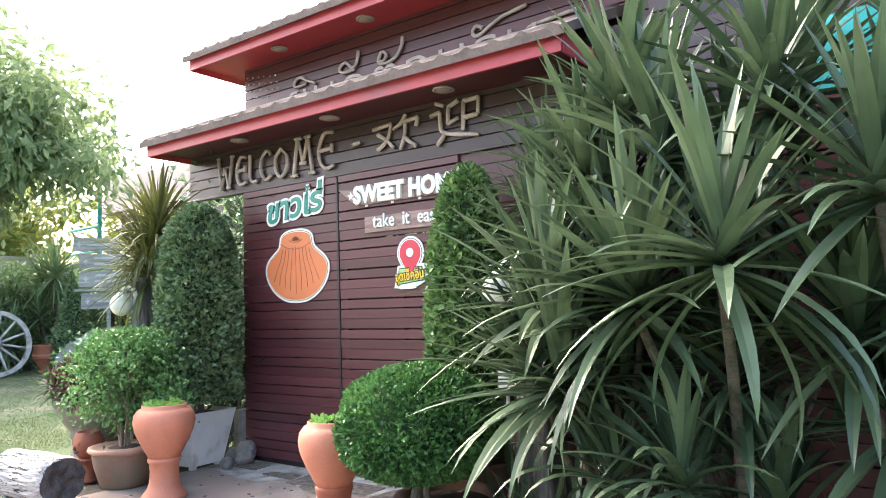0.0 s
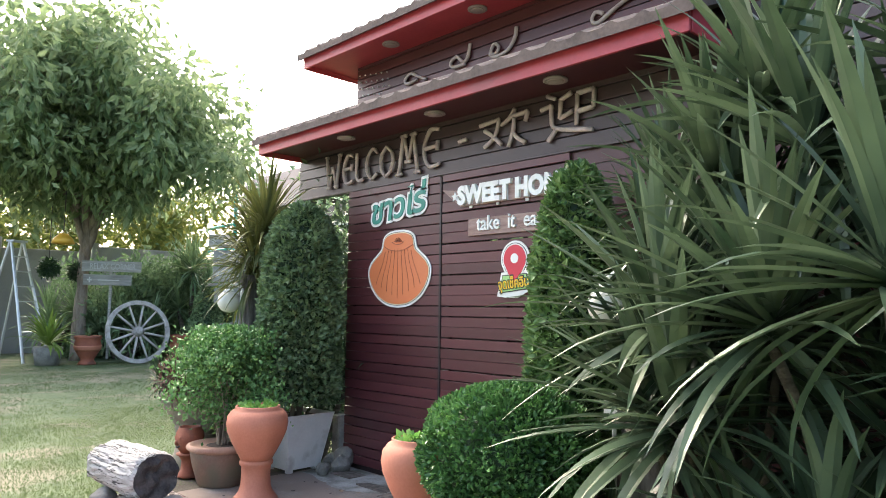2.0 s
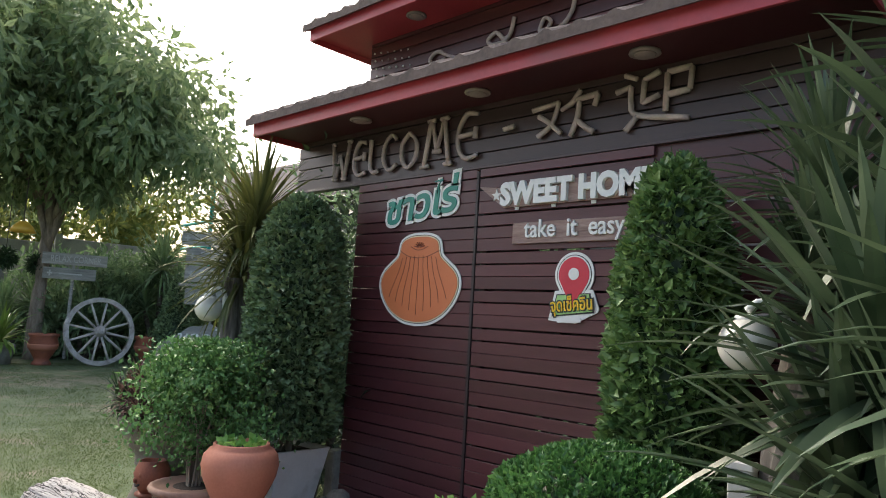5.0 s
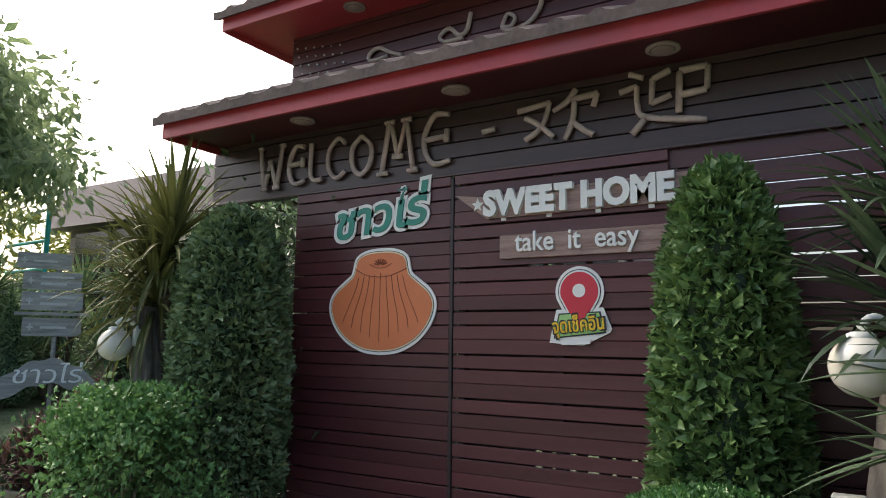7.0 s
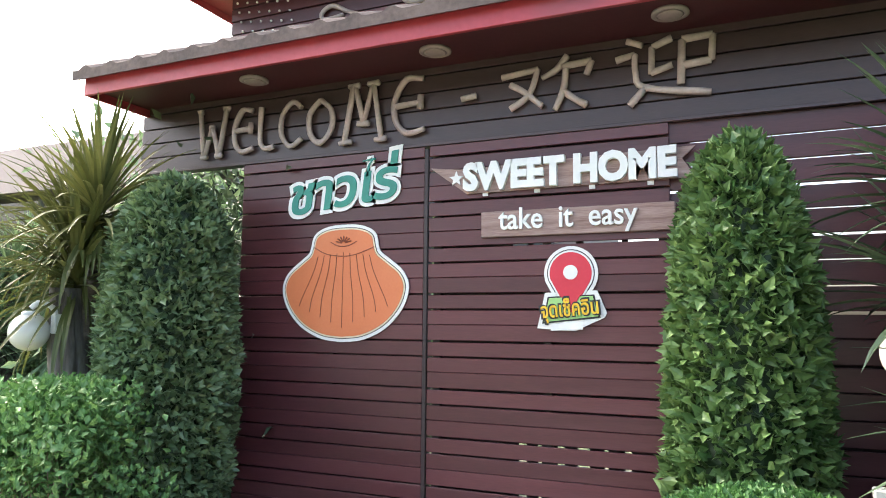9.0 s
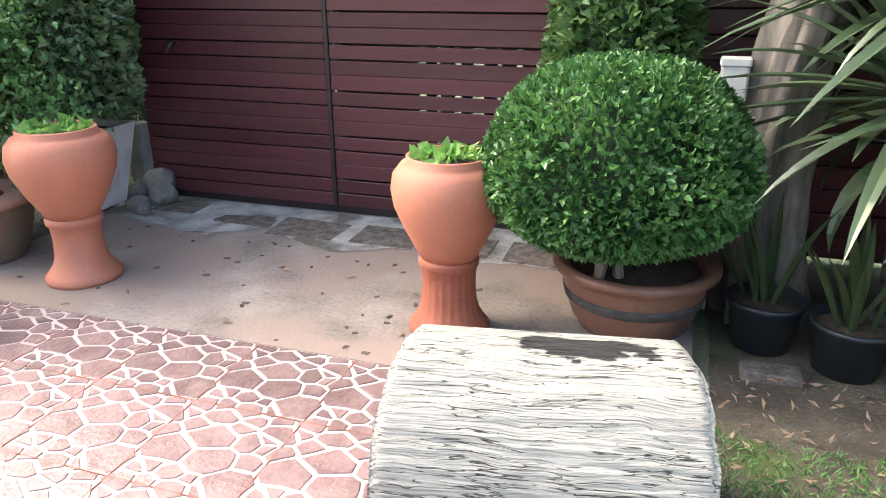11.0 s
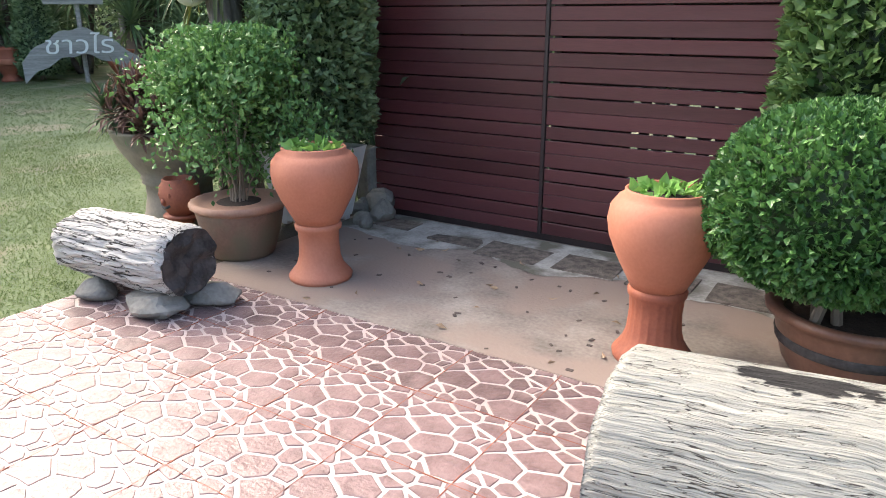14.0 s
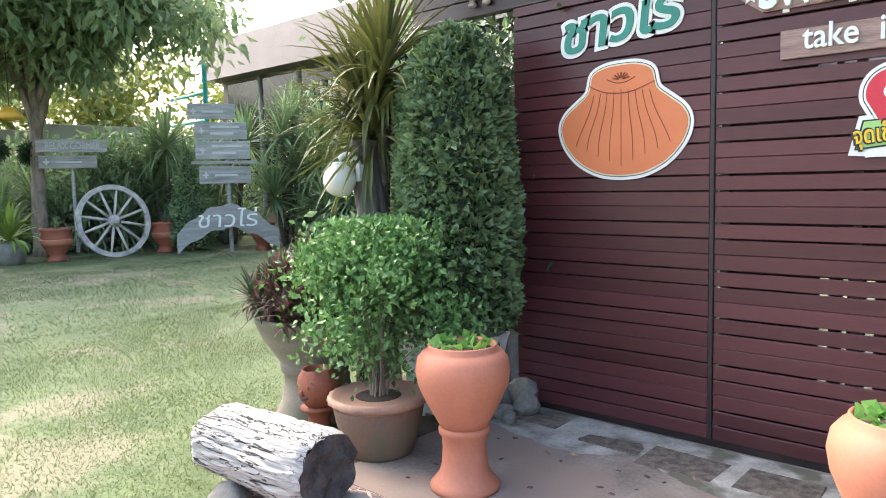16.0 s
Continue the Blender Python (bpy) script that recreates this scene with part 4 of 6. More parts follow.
bowl = thing("wide_bowl", "wide brown glazed bowl planter with a dark band", "pot", pose(1.74, -0.92, 0))
part("bowl_body", lathe([(0, 0), (0.20, 0), (0.235, 0.05), (0.262, 0.13), (0.278, 0.21), (0.285, 0.235), (0.318, 0.25), (0.32, 0.275), (0.30, 0.285), (0.265, 0.272), (0.25, 0.22), (0, 0.22)], 48), M_GLAZE, bowl, smooth=True)
part("band", lathe([(0.262, 0.125), (0.268, 0.13), (0.275, 0.162), (0.270, 0.167)], 48), M_CHAR, bowl, "dark painted band", smooth=True)
part("soil", soil_disc(0.25, 0.235), M_EARTH, bowl)
topiary("ball_topiary", "dense round clipped bush with tiny bright green leaves", 1.64, -1.06, ballprof, 26000, 0.033, L_BALL, 6, z0=0.235, narrow=0.66, depth=0.14)

# brown pot with a scalloped rim and a loose shrub
pot = thing("clay_pot", "brown clay pot with a pale scalloped rim", "pot", pose(-1.37, -1.15, 0) @ Matrix.Diagonal((0.87, 0.87, 1.04, 1)))
part("pot_body", lathe([(0, 0), (0.20, 0), (0.215, 0.02), (0.265, 0.16), (0.283, 0.24), (0.288, 0.262), (0.283, 0.275), (0, 0.275)], 48), M_CLAY, pot, smooth=True)
part("rim", lathe([(0.25, 0.262), (0.288, 0.262), (0.318, 0.285), (0.310, 0.31), (0.28, 0.312), (0.255, 0.298)], 72, lambda a, i: 1 + 0.022 * math.sin(a * 24) * (i in (2, 3))), M_CLAYRIM, pot, "pale scalloped rim", smooth=True)
part("soil", soil_disc(0.255, 0.285), M_EARTH, pot)
shrub = thing("shrub", "loose light green shrub with thin bare stems", "shrub", pose(-1.37, -1.15, 0.30))
rng = np.random.default_rng(8)
tips = []
for i in range(26):
    a, r = rng.uniform(0, 2 * math.pi), rng.uniform(0.05, 0.44)
    h = 0.92 - 0.55 * (r / 0.45) ** 2 + rng.uniform(-0.12, 0.04)
    path = [(0.04 * math.cos(a), 0.04 * math.sin(a), -0.03), (r * 0.25 * math.cos(a + 0.3), r * 0.25 * math.sin(a + 0.3), h * 0.4), (r * math.cos(a), r * math.sin(a), h)]
    part("stem", tube(smooth_path(path, 4), [0.007 - 0.0007 * k for k in range(9)], 5), M_BARK, shrub)
    tips.append((r * math.cos(a), r * math.sin(a), h))
n = 11500
pick = rng.integers(0, len(tips), n)
P = np.array(tips)[pick] + rng.normal(0, 1, (n, 3)) * np.array([0.105, 0.105, 0.095])
P[:1600] = np.array(tips)[pick[:1600]] * rng.uniform(0.3, 0.95, (1600, 1)) + rng.normal(0, 0.05, (1600, 3))
nr = P - np.array([0, 0, 0.5])
nr /= np.linalg.norm(nr, axis=1)[:, None] + 1e-6
P = P[P[:, 2] < 0.98]
nr = nr[:len(P)]
tagged(part("foliage", leaves(P, nr, 0.040, rng, 0.8, 0.6, 0.2), L_SHRUB, shrub), kind="stuff")

# the big jar with bronze leaves, and the little mask pot on its stand
jar = thing("big_jar", "large mossy clay jar with a ribbed waist", "jar", pose(-2.12, -0.98, 0))
part("jar_body", lathe([(0, 0), (0.27, 0), (0.265, 0.03), (0.225, 0.12), (0.205, 0.22), (0.205, 0.30), (0.225, 0.315), (0.215, 0.33), (0.23, 0.345), (0.22, 0.36), (0.26, 0.42), (0.33, 0.53), (0.375, 0.64), (0.38, 0.66), (0.35, 0.66), (0.33, 0.60), (0, 0.60)], 48), M_JAR, jar, smooth=True)
part("soil", soil_disc(0.33, 0.62), M_EARTH, jar)
bronze = thing("bronze_plant", "bronze-purple bushy plant in the big jar", "plant", pose(-2.12, -0.98, 0.60))
rng = np.random.default_rng(9)
g = []
for i in range(150):
    a, r = rng.uniform(0, 2 * math.pi), 0.40 * math.sqrt(rng.uniform(0, 1))
    g.append(rosette((r * math.cos(a), r * math.sin(a), 0.04 + 0.40 * (1 - r / 0.5) * rng.uniform(0.1, 1)), 14, 0.16, 0.032, rng, -0.5, 1.3, 0.8))
tagged(part("foliage", join(*g[:105]), L_PURPLE, bronze, "bronze purple narrow leaves"), kind="stuff")
tagged(part("foliage", join(*g[105:]), L_DARKGREEN, bronze, "dark green narrow leaves"), kind="stuff")
mask = thing("mask_pot", "small red clay pot with a moulded face on a stand", "pot", pose(-1.785, -1.235, 0) @ Matrix.Diagonal((0.78, 0.78, 1.09, 1)))
part("stand", lathe([(0, 0), (0.12, 0), (0.115, 0.02), (0.085, 0.05), (0.08, 0.12), (0.105, 0.155), (0.135, 0.165), (0.135, 0.178), (0, 0.178)], 40, lambda a, i: 1 + 0.03 * math.sin(a * 16) * (i in (5, 6, 7))), M_TERRADARK, mask, smooth=True)
part("pot_body", bump_mesh(lathe([(0, 0.179), (0.09, 0.179), (0.135, 0.225), (0.152, 0.285), (0.145, 0.335), (0.118, 0.365), (0.118, 0.378), (0.10, 0.378), (0.09, 0.33), (0, 0.31)], 40), 0.007, 14, 2), M_TERRADARK, mask, smooth=True)
for ax in (-0.06, 0.06):
    part("eye", moved(ico(0.016, 2), pose(ax * 0.9, -0.132, 0.30)), M_TERRADARK, mask, smooth=True)
part("nose", moved(ico(0.02, 2), pose(0.0, -0.15, 0.265)), M_TERRADARK, mask, smooth=True)
part("mouth", tube(smooth_path([(-0.05, -0.13, 0.245), (0, -0.145, 0.23), (0.05, -0.13, 0.245)], 4), 0.008, 6), M_CHAR, mask)

# rubble beside the planter
for i, (x, y, s) in enumerate(((-1.16, -0.30, 0.07), (-1.10, -0.16, 0.09), (-1.20, -0.06, 0.11), (-1.08, -0.36, 0.05), (-1.30, -0.12, 0.08))):
    solid("rubble_stone", moved(bump_mesh(ico(s, 2), s * 0.5, 7, i * 3), pose(x, y, s * 0.5, 0, 0, i * 50)), M_ROCK, "rough grey rubble stone by the gate", "stone", group="rubble by the gate")
post = thing("concrete_stub", "broken concrete stub standing by the gate jamb", "stub", pose(-1.36, 0.02, 0))
part("stub_body", bump_mesh(boxg(-0.06, 0.06, -0.06, 0.06, 0, 0.45, 0.012), 0.012, 8), M_ROCK, post)


def dracaena(name, label, x, y, heads, trunk_r, leaf, seed, length, width, nleaf, lo=-0.6, droop=0.9, bark=None):
    """Stems rising from one foot, each with a head of strap leaves. heads: offsets and heights."""
    rng = np.random.default_rng(seed)
    p = thing(name, label, "plant", pose(x, y, -0.02))
    for hx, hy, hz in heads:
        path = smooth_path([(hx * 0.15, hy * 0.15, 0), (hx * 0.5 + rng.uniform(-0.05, 0.05), hy * 0.5, hz * 0.45), (hx, hy, hz)], 4)
        st = part("stem", tube(path, [trunk_r * (1.15 - 0.05 * k) for k in range(len(path))], 9, 0.35, seed), bark or M_STEM, p, smooth=True)
        tagged(part("leaf_head", rosette((hx, hy, hz), nleaf, length, width, rng, lo, 1.45, droop), leaf, p), kind="stuff")
    return p


# clump of strap-leaved plants filling the corner
TALL = "tall dracaena with long arching dark green leaves"
dracaena("dracaena", TALL, 2.72, -0.80, [(0.06, -0.62, 0.98), (0.12, -0.2, 1.60), (-0.15, -0.15, 1.25), (0.35, -0.4, 1.25), (-0.2, -0.34, 0.95), (-0.1, -0.45, 1.35), (0.0, -0.1, 1.98), (0.2, -0.1, 2.32)], 0.022, L_DRAC, 21, 0.72, 0.078, 60, -0.6, 0.5)
dracaena("dracaena", TALL, 3.45, -0.85, [(0.14, -0.88, 1.49), (-0.25, -0.3, 2.0), (0.2, -0.15, 2.2), (0.0, -0.2, 1.0), (-0.3, -0.6, 1.35)], 0.026, L_DRAC, 22, 0.76, 0.078, 60, -0.9, 0.75)
dracaena("dracaena", TALL, 4.15, -0.95, [(-0.08, -0.55, 1.72), (0.35, -0.35, 1.40), (0.12, -0.05, 2.25), (-0.1, -0.2, 0.85), (-0.2, -0.35, 1.2)], 0.026, L_DRAC, 23, 0.76, 0.078, 54, -0.7, 0.55)
dracaena("dracaena", TALL, 4.9, -1.0, [(0, 0, 1.6), (0.2, 0.3, 2.1), (-0.2, -0.3, 0.9)], 0.03, L_DRAC, 26, 0.76, 0.076, 50, -0.9, 0.75)
dracaena("dracaena", TALL, 3.1, -0.45, [(0.0, -0.25, 1.7), (0.3, -0.15, 1.9), (0.6, -0.2, 2.3), (-0.3, -0.15, 1.4), (1.0, -0.1, 1.9)], 0.03, L_DRAC, 27, 0.74, 0.074, 54, -0.8, 0.7)
dracaena("dracaena", "low dracaena with drooping pale green leaves", 3.45, -1.50, [(-0.1, -0.05, 0.62), (-0.45, 0.1, 0.55), (0.2, 0.2, 0.50)], 0.022, L_DRAC, 24, 0.56, 0.070, 34, -0.8, 1.4)
dracaena("dracaena", "dracaena with drooping leaves behind the black pots", 2.72, -0.62, [(0.0, -0.1, 0.85), (0.35, -0.05, 0.75), (0.7, -0.2, 0.9), (-0.1, 0.1, 1.35), (-0.12, -0.15, 0.72)], 0.025, L_DRAC, 25, 0.66, 0.084, 34, -0.6, 1.2)


def driftwood(name, label, x, y, r, h, seed, leanx=0.0):
    p = thing(name, label, "trunk", pose(x, y, -0.02))
    V, F = [], []
    nz, na = 34, 40
    for i in range(nz + 1):
        t = i / nz
        for k in range(na):
            a = 2 * math.pi * k / na + t * 0.9
            g = noise.noise(Vector((math.cos(a) * 3.2, math.sin(a) * 3.2, t * 1.5 + seed)))
            g2 = noise.noise(Vector((math.cos(a) * 9, math.sin(a) * 9, t * 3 + seed)))
            q = r * (1.25 - 0.45 * t) * (1 + 0.38 * g + 0.16 * g2)
            V.append((q * math.cos(a) + leanx * t + 0.04 * math.sin(t * 5 + seed), q * math.sin(a), h * t))
    for i in range(nz):
        for k in range(na):
            j = (k + 1) % na
            F.append((i * na + k, i * na + j, (i + 1) * na + j, (i + 1) * na + k))
    F.append([nz * na + k for k in range(na)])
    part("trunk_wood", (V, F), M_DRIFT, p, smooth=True)
    return p


def globe_lamp(x, y, z, label, hook=(0.12, 0.0)):
    g = thing("globe_lamp", label, "lamp", pose(x, y, z), group="globe lamps")
    part("globe", moved(ico(0.105, 4), pose(0, 0, 0)), M_GLOBE, g, "round opal globe", smooth=True)
    part("collar", lathe([(0, 0.085), (0.045, 0.085), (0.045, 0.108), (0.03, 0.116), (0, 0.116)], 20), M_WHITE, g, smooth=True)
    part("arm", tube(smooth_path([(0, 0, 0.13), (hook[0] * 0.4, hook[1] * 0.4, 0.165), (hook[0], hook[1], 0.12), (hook[0] * 1.1, hook[1] * 1.1, 0.03)], 4), 0.016, 8), M_WHITE, g, smooth=True)
    part("wall_plate", moved(boxg(-0.02, 0.02, -0.035, 0.035, -0.05, 0.06, 0.006), pose(hook[0] * 1.15, hook[1] * 1.15, 0.04)), M_WHITE, g)
    return g


driftwood("driftwood_trunk", "thick grey furrowed dead trunk used as a post", 2.24, -0.60, 0.155, 1.55, 3)
globe_lamp(2.09, -0.82, 1.465, "white opal globe lamp on a grey trunk", (0.10, 0.10))
dracaena("crown_plant", "dracaena crown growing on top of the dead trunk", 2.26, -0.58, [(0, -0.02, 1.62), (0.05, 0.02, 1.98)], 0.05, L_DRAC, 31, 0.60, 0.055, 80, -0.2, 0.6)
driftwood("driftwood_trunk", "slim grey hollowed dead trunk used as a post", -1.95, -0.60, 0.105, 1.75, 5, -0.06)
globe_lamp(-2.07, -0.78, 1.48, "white opal globe lamp on a slim grey trunk", (0.08, 0.09))
dracaena("crown_plant", "yellow-green dracaena crown on top of the slim trunk", -2.01, -0.55, [(0, 0, 1.72), (-0.14, 0.1, 1.95), (0.10, 0.04, 2.12)], 0.05, L_DRACY, 32, 0.66, 0.042, 150, -0.9, 0.9)
rng = np.random.default_rng(40)
under = thing("broadleaf_plant", "green broad-leaved plant behind the shrub", "plant", pose(-2.25, -0.45, 0))
for i in range(26):
    a = rng.uniform(0, 6.28)
    part("leaf", strap((0.05 * math.cos(a), 0.05 * math.sin(a), 0.6 + rng.uniform(0, 0.4)), a, rng.uniform(0.2, 1.2), rng.uniform(0.3, 0.5), 0.11, 1.2, rng), L_SHRUB, under)
part("stem", tube([(0, 0, -0.02), (0.02, 0, 0.95)], 0.02, 7), M_BARK, under)
dracaena("dracaena", "dark dracaena behind the opening beside the gate", -1.75, 0.95, [(0, 0, 1.9), (0.3, 0.1, 1.2), (-0.3, 0.2, 0.8)], 0.04, L_DRAC, 33, 0.75, 0.05, 50)
dracaena("dracaena", "dark low dracaena behind the white planter", -1.75, 0.05, [(0, 0, 0.35), (-0.25, 0.1, 0.6), (0.15, 0.2, 0.7)], 0.03, L_DARKGREEN, 34, 0.55, 0.04, 50)

# black nursery pots with snake plants


def nursery(x, y, seed, tall):
    rng = np.random.default_rng(seed)
    p = thing("nursery_pot", "black plastic nursery pot with striped snake plants", "pot", pose(x, y, -0.005, 0, 0, seed * 33), group="black nursery pots")
    part("pot_body", lathe([(0, 0), (0.105, 0), (0.128, 0.165), (0.138, 0.17), (0.14, 0.19), (0.128, 0.19), (0.12, 0.15), (0, 0.15)], 36), M_PLASTIC, p, smooth=True)
    part("soil", soil_disc(0.12, 0.16), M_EARTH, p)
    for i in range(9):
        a, r = rng.uniform(0, 6.28), rng.uniform(0.01, 0.08)
        part("leaf", strap((r * math.cos(a), r * math.sin(a), 0.16), a, rng.uniform(1.05, 1.5), rng.uniform(0.3, tall), rng.uniform(0.035, 0.06), 0.35, rng, 6, 0.3), L_SANS, p)


for i, (x, y, tl) in enumerate(((2.22, -0.94, 0.6), (2.49, -1.06, 0.5), (2.77, -1.10, 0.7), (3.03, -1.22, 0.6), (3.32, -1.25, 0.6))):
    nursery(x, y, 50 + i, tl)
solid("brick", bump_mesh(boxg(2.14, 2.34, -1.22, -1.12, -0.03, 0.012, 0.006), 0.006, 12), M_LATERITE, "broken grey brick in front of the nursery pots", "brick")
sock = thing("socket_box", "white plastic socket box on the trunk", "box", pose(2.02, -0.66, 0.93))
part("case", boxg(-0.05, 0.05, -0.03, 0.03, -0.08, 0.08, 0.008), M_BOX, sock)
part("cap", boxg(-0.055, 0.055, -0.036, 0.03, 0.05, 0.085, 0.006), M_BOX, sock)
part("cable", tube([(0, 0.0, -0.08), (0.0, 0.0, -0.95)], 0.012, 6), M_BOX, sock)

# ---- timber benches ----


def furrow(u, s, seed):
    """Relief of weathered grain: long cracks along u, close together across s."""
    a = noise.noise(Vector((u * 2.2 + seed, s * 34, seed)))
    b = noise.noise(Vector((u * 5 + seed, s * 80, 4)))
    c = noise.noise(Vector((u * 1.3, s * 14, 9 + seed)))
    return -0.011 * max(0, 0.25 - abs(a)) * 4 * (0.6 + c) - 0.004 * max(0, 0.2 - abs(b)) * 5


bench = thing("timber_bench", "low bench of a bleached half log with deep grain", "bench", Matrix.Translation((1.555, -1.86, 0)) @ pose(0, 0, 0, 0, 0, 9.5))
sec = smooth_path([(0, 0.02, 0.385), (0, -0.10, 0.412), (0, -0.22, 0.385), (0, -0.32, 0.305), (0, -0.385, 0.20), (0, -0.405, 0.115)], 22)
low = [Vector((0, -0.33, 0.105)), Vector((0, -0.22, 0.18)), Vector((0, -0.10, 0.24)), Vector((0, 0.03, 0.25))]
ring = sec + low
V, F = [], []
nu = 70
for i in range(nu + 1):
    u = i / nu * 2 - 1
    for k, q in enumerate(ring):
        wob = 0.010 * noise.noise(Vector((q.z * 14, q.y * 14, 3 if u > 0 else 8)))
        hw = 0.365 + 0.045 * min(1, max(0, (-q.y) / 0.35)) + wob
        d = furrow(u * 0.4, k / len(sec), 2.0) if 1 < k < len(sec) - 1 else 0.0
        ease = 0.02 * max(0, abs(u) - 0.94) / 0.06
        V.append((u * hw, q.y - d * 0.3, q.z + d - ease * (k < len(sec))))
n = len(ring)
for i in range(nu):
    for k in range(n):
        j = (k + 1) % n
        F.append((i * n + k, i * n + j, (i + 1) * n + j, (i + 1) * n + k))
F += [list(range(n)), [nu * n + k for k in range(n)][::-1]]
part("seat", (V, F), M_BENCH, bench, "bleached cracked half-log seat", smooth=True)


def stump(x0, x1, y0, y1, h, seed):
    V, F = [], []
    na, nl = 36, 14
    for i in range(nl + 1):
        t = i / nl
        for k in range(na):
            a = 2 * math.pi * k / na
            g = noise.noise(Vector((math.cos(a) * 2.5 + seed, math.sin(a) * 2.5, t * 1.2))) * 0.22 + noise.noise(Vector((math.cos(a) * 9 + seed, math.sin(a) * 9, t * 1.5))) * 0.12
            V.append(((x0 + x1) / 2 + (x1 - x0) / 2 * math.cos(a) * (1 + g), y0 + (y1 - y0) * t + 0.02 * noise.noise(Vector((a * 2, seed, t))), max(0.0, h / 2 + h / 2 * math.sin(a) * (1 + g * 0.6))))
    for i in range(nl):
        for k in range(na):
            j = (k + 1) % na
            F.append((i * na + k, (i + 1) * na + k, (i + 1) * na + j, i * na + j))
    F += [[k for k in range(na)], [nl * na + k for k in range(na)][::-1]]
    return V, F


part("support", stump(-0.29, -0.08, -0.56, -0.12, 0.145, 1.0), M_STUMP, bench, "short cracked log support")
part("support", stump(0.05, 0.33, -0.57, -0.12, 0.15, 6.0), M_STUMP, bench, "short cracked log support")
part("support", stump(-0.30, 0.30, -0.17, 0.02, 0.27, 9.0), M_STUMP, bench)
part("base_tile", bump_mesh(boxg(-0.19, 0.06, -0.56, -0.14, 0.0, 0.025, 0.006), 0.004, 9), M_ROCK, bench, "grey stone tile under the bench")
solid("boulder", moved(bump_mesh(bump_mesh(ico(0.16, 4), 0.05, 5.0, 4), 0.010, 22, 4), Matrix.Translation((2.03, -2.33, 0.07)) @ Matrix.Diagonal((0.72, 0.66, 0.75, 1))), M_ROCK, "grey angular boulder against the bench", "boulder", smooth=False)

log = thing("log_bench", "cracked grey log with a charred end on stones", "log", Matrix.Translation((-1.30, -1.90, 0.235)) @ pose(0, 0, 0, 0, 0, 5))
V, F = [], []
nu, na = 60, 120
for i in range(nu + 1):
    u = i / nu * 2 - 1
    for k in range(na):
        a = 2 * math.pi * k / na
        g = 0.10 * noise.noise(Vector((math.cos(a) * 1.5, math.sin(a) * 1.5, u * 0.8)))
        d = 2.2 * furrow(u * 0.5, math.sin(a) * 0.22 + 0.3 * (math.cos(a) > 0), 5.0)
        q = (0.172 - 0.018 * max(0, abs(u) - 0.9) / 0.1) * (1 + g) + d
        V.append((u * 0.385 + 0.02 * noise.noise(Vector((math.cos(a) * 3, math.sin(a) * 3, 7 * (u > 0)))), q * math.cos(a) * 1.05, q * math.sin(a)))
for i in range(nu):
    for k in range(na):
        j = (k + 1) % na
        F.append((i * na + k, i * na + j, (i + 1) * na + j, (i + 1) * na + k))
F.append(list(range(na))[::-1])
part("log_wood", (V, F), M_LOG, log, smooth=True)
V, F = [], []
for i in range(8):
    rr = 0.158 * (1 - i / 8) ** 0.8
    for k in range(48):
        a = 2 * math.pi * k / 48
        g = 0.10 * noise.noise(Vector((math.cos(a) * 1.5, math.sin(a) * 1.5, 0.8)))
        V.append((0.385 + 0.035 * noise.noise(Vector((rr * math.cos(a) * 16, rr * math.sin(a) * 16, 2))) - 0.05 * (1 - rr / 0.158) * 0.5 + 0.012, rr * (1 + g) * math.cos(a) * 1.05, rr * (1 + g) * math.sin(a)))
for i in range(7):
    for k in range(48):
        j = (k + 1) % 48
        F.append((i * 48 + k, i * 48 + j, (i + 1) * 48 + j, (i + 1) * 48 + k))
F.append([7 * 48 + k for k in range(48)])
part("charred_face", (V, F), M_CHAR, log, "black charred hollow end")
for i, (x, y, s, fl) in enumerate(((-1.45, -2.03, 0.10, 0.62), (-1.04, -1.98, 0.145, 0.42), (-0.93, -1.76, 0.13, 0.45), (-1.55, -1.80, 0.10, 0.6))):
    solid("prop_stone", moved(bump_mesh(ico(s, 3), s * 0.35, 8, 3 + i * 2), Matrix.Translation((x, y, s * fl * 0.62)) @ Matrix.Diagonal((1.1, 0.85, fl, 1))), M_ROCK, "flat grey stone propping the log", "stone", group="stones under the log")

# ---- far side of the lawn ----


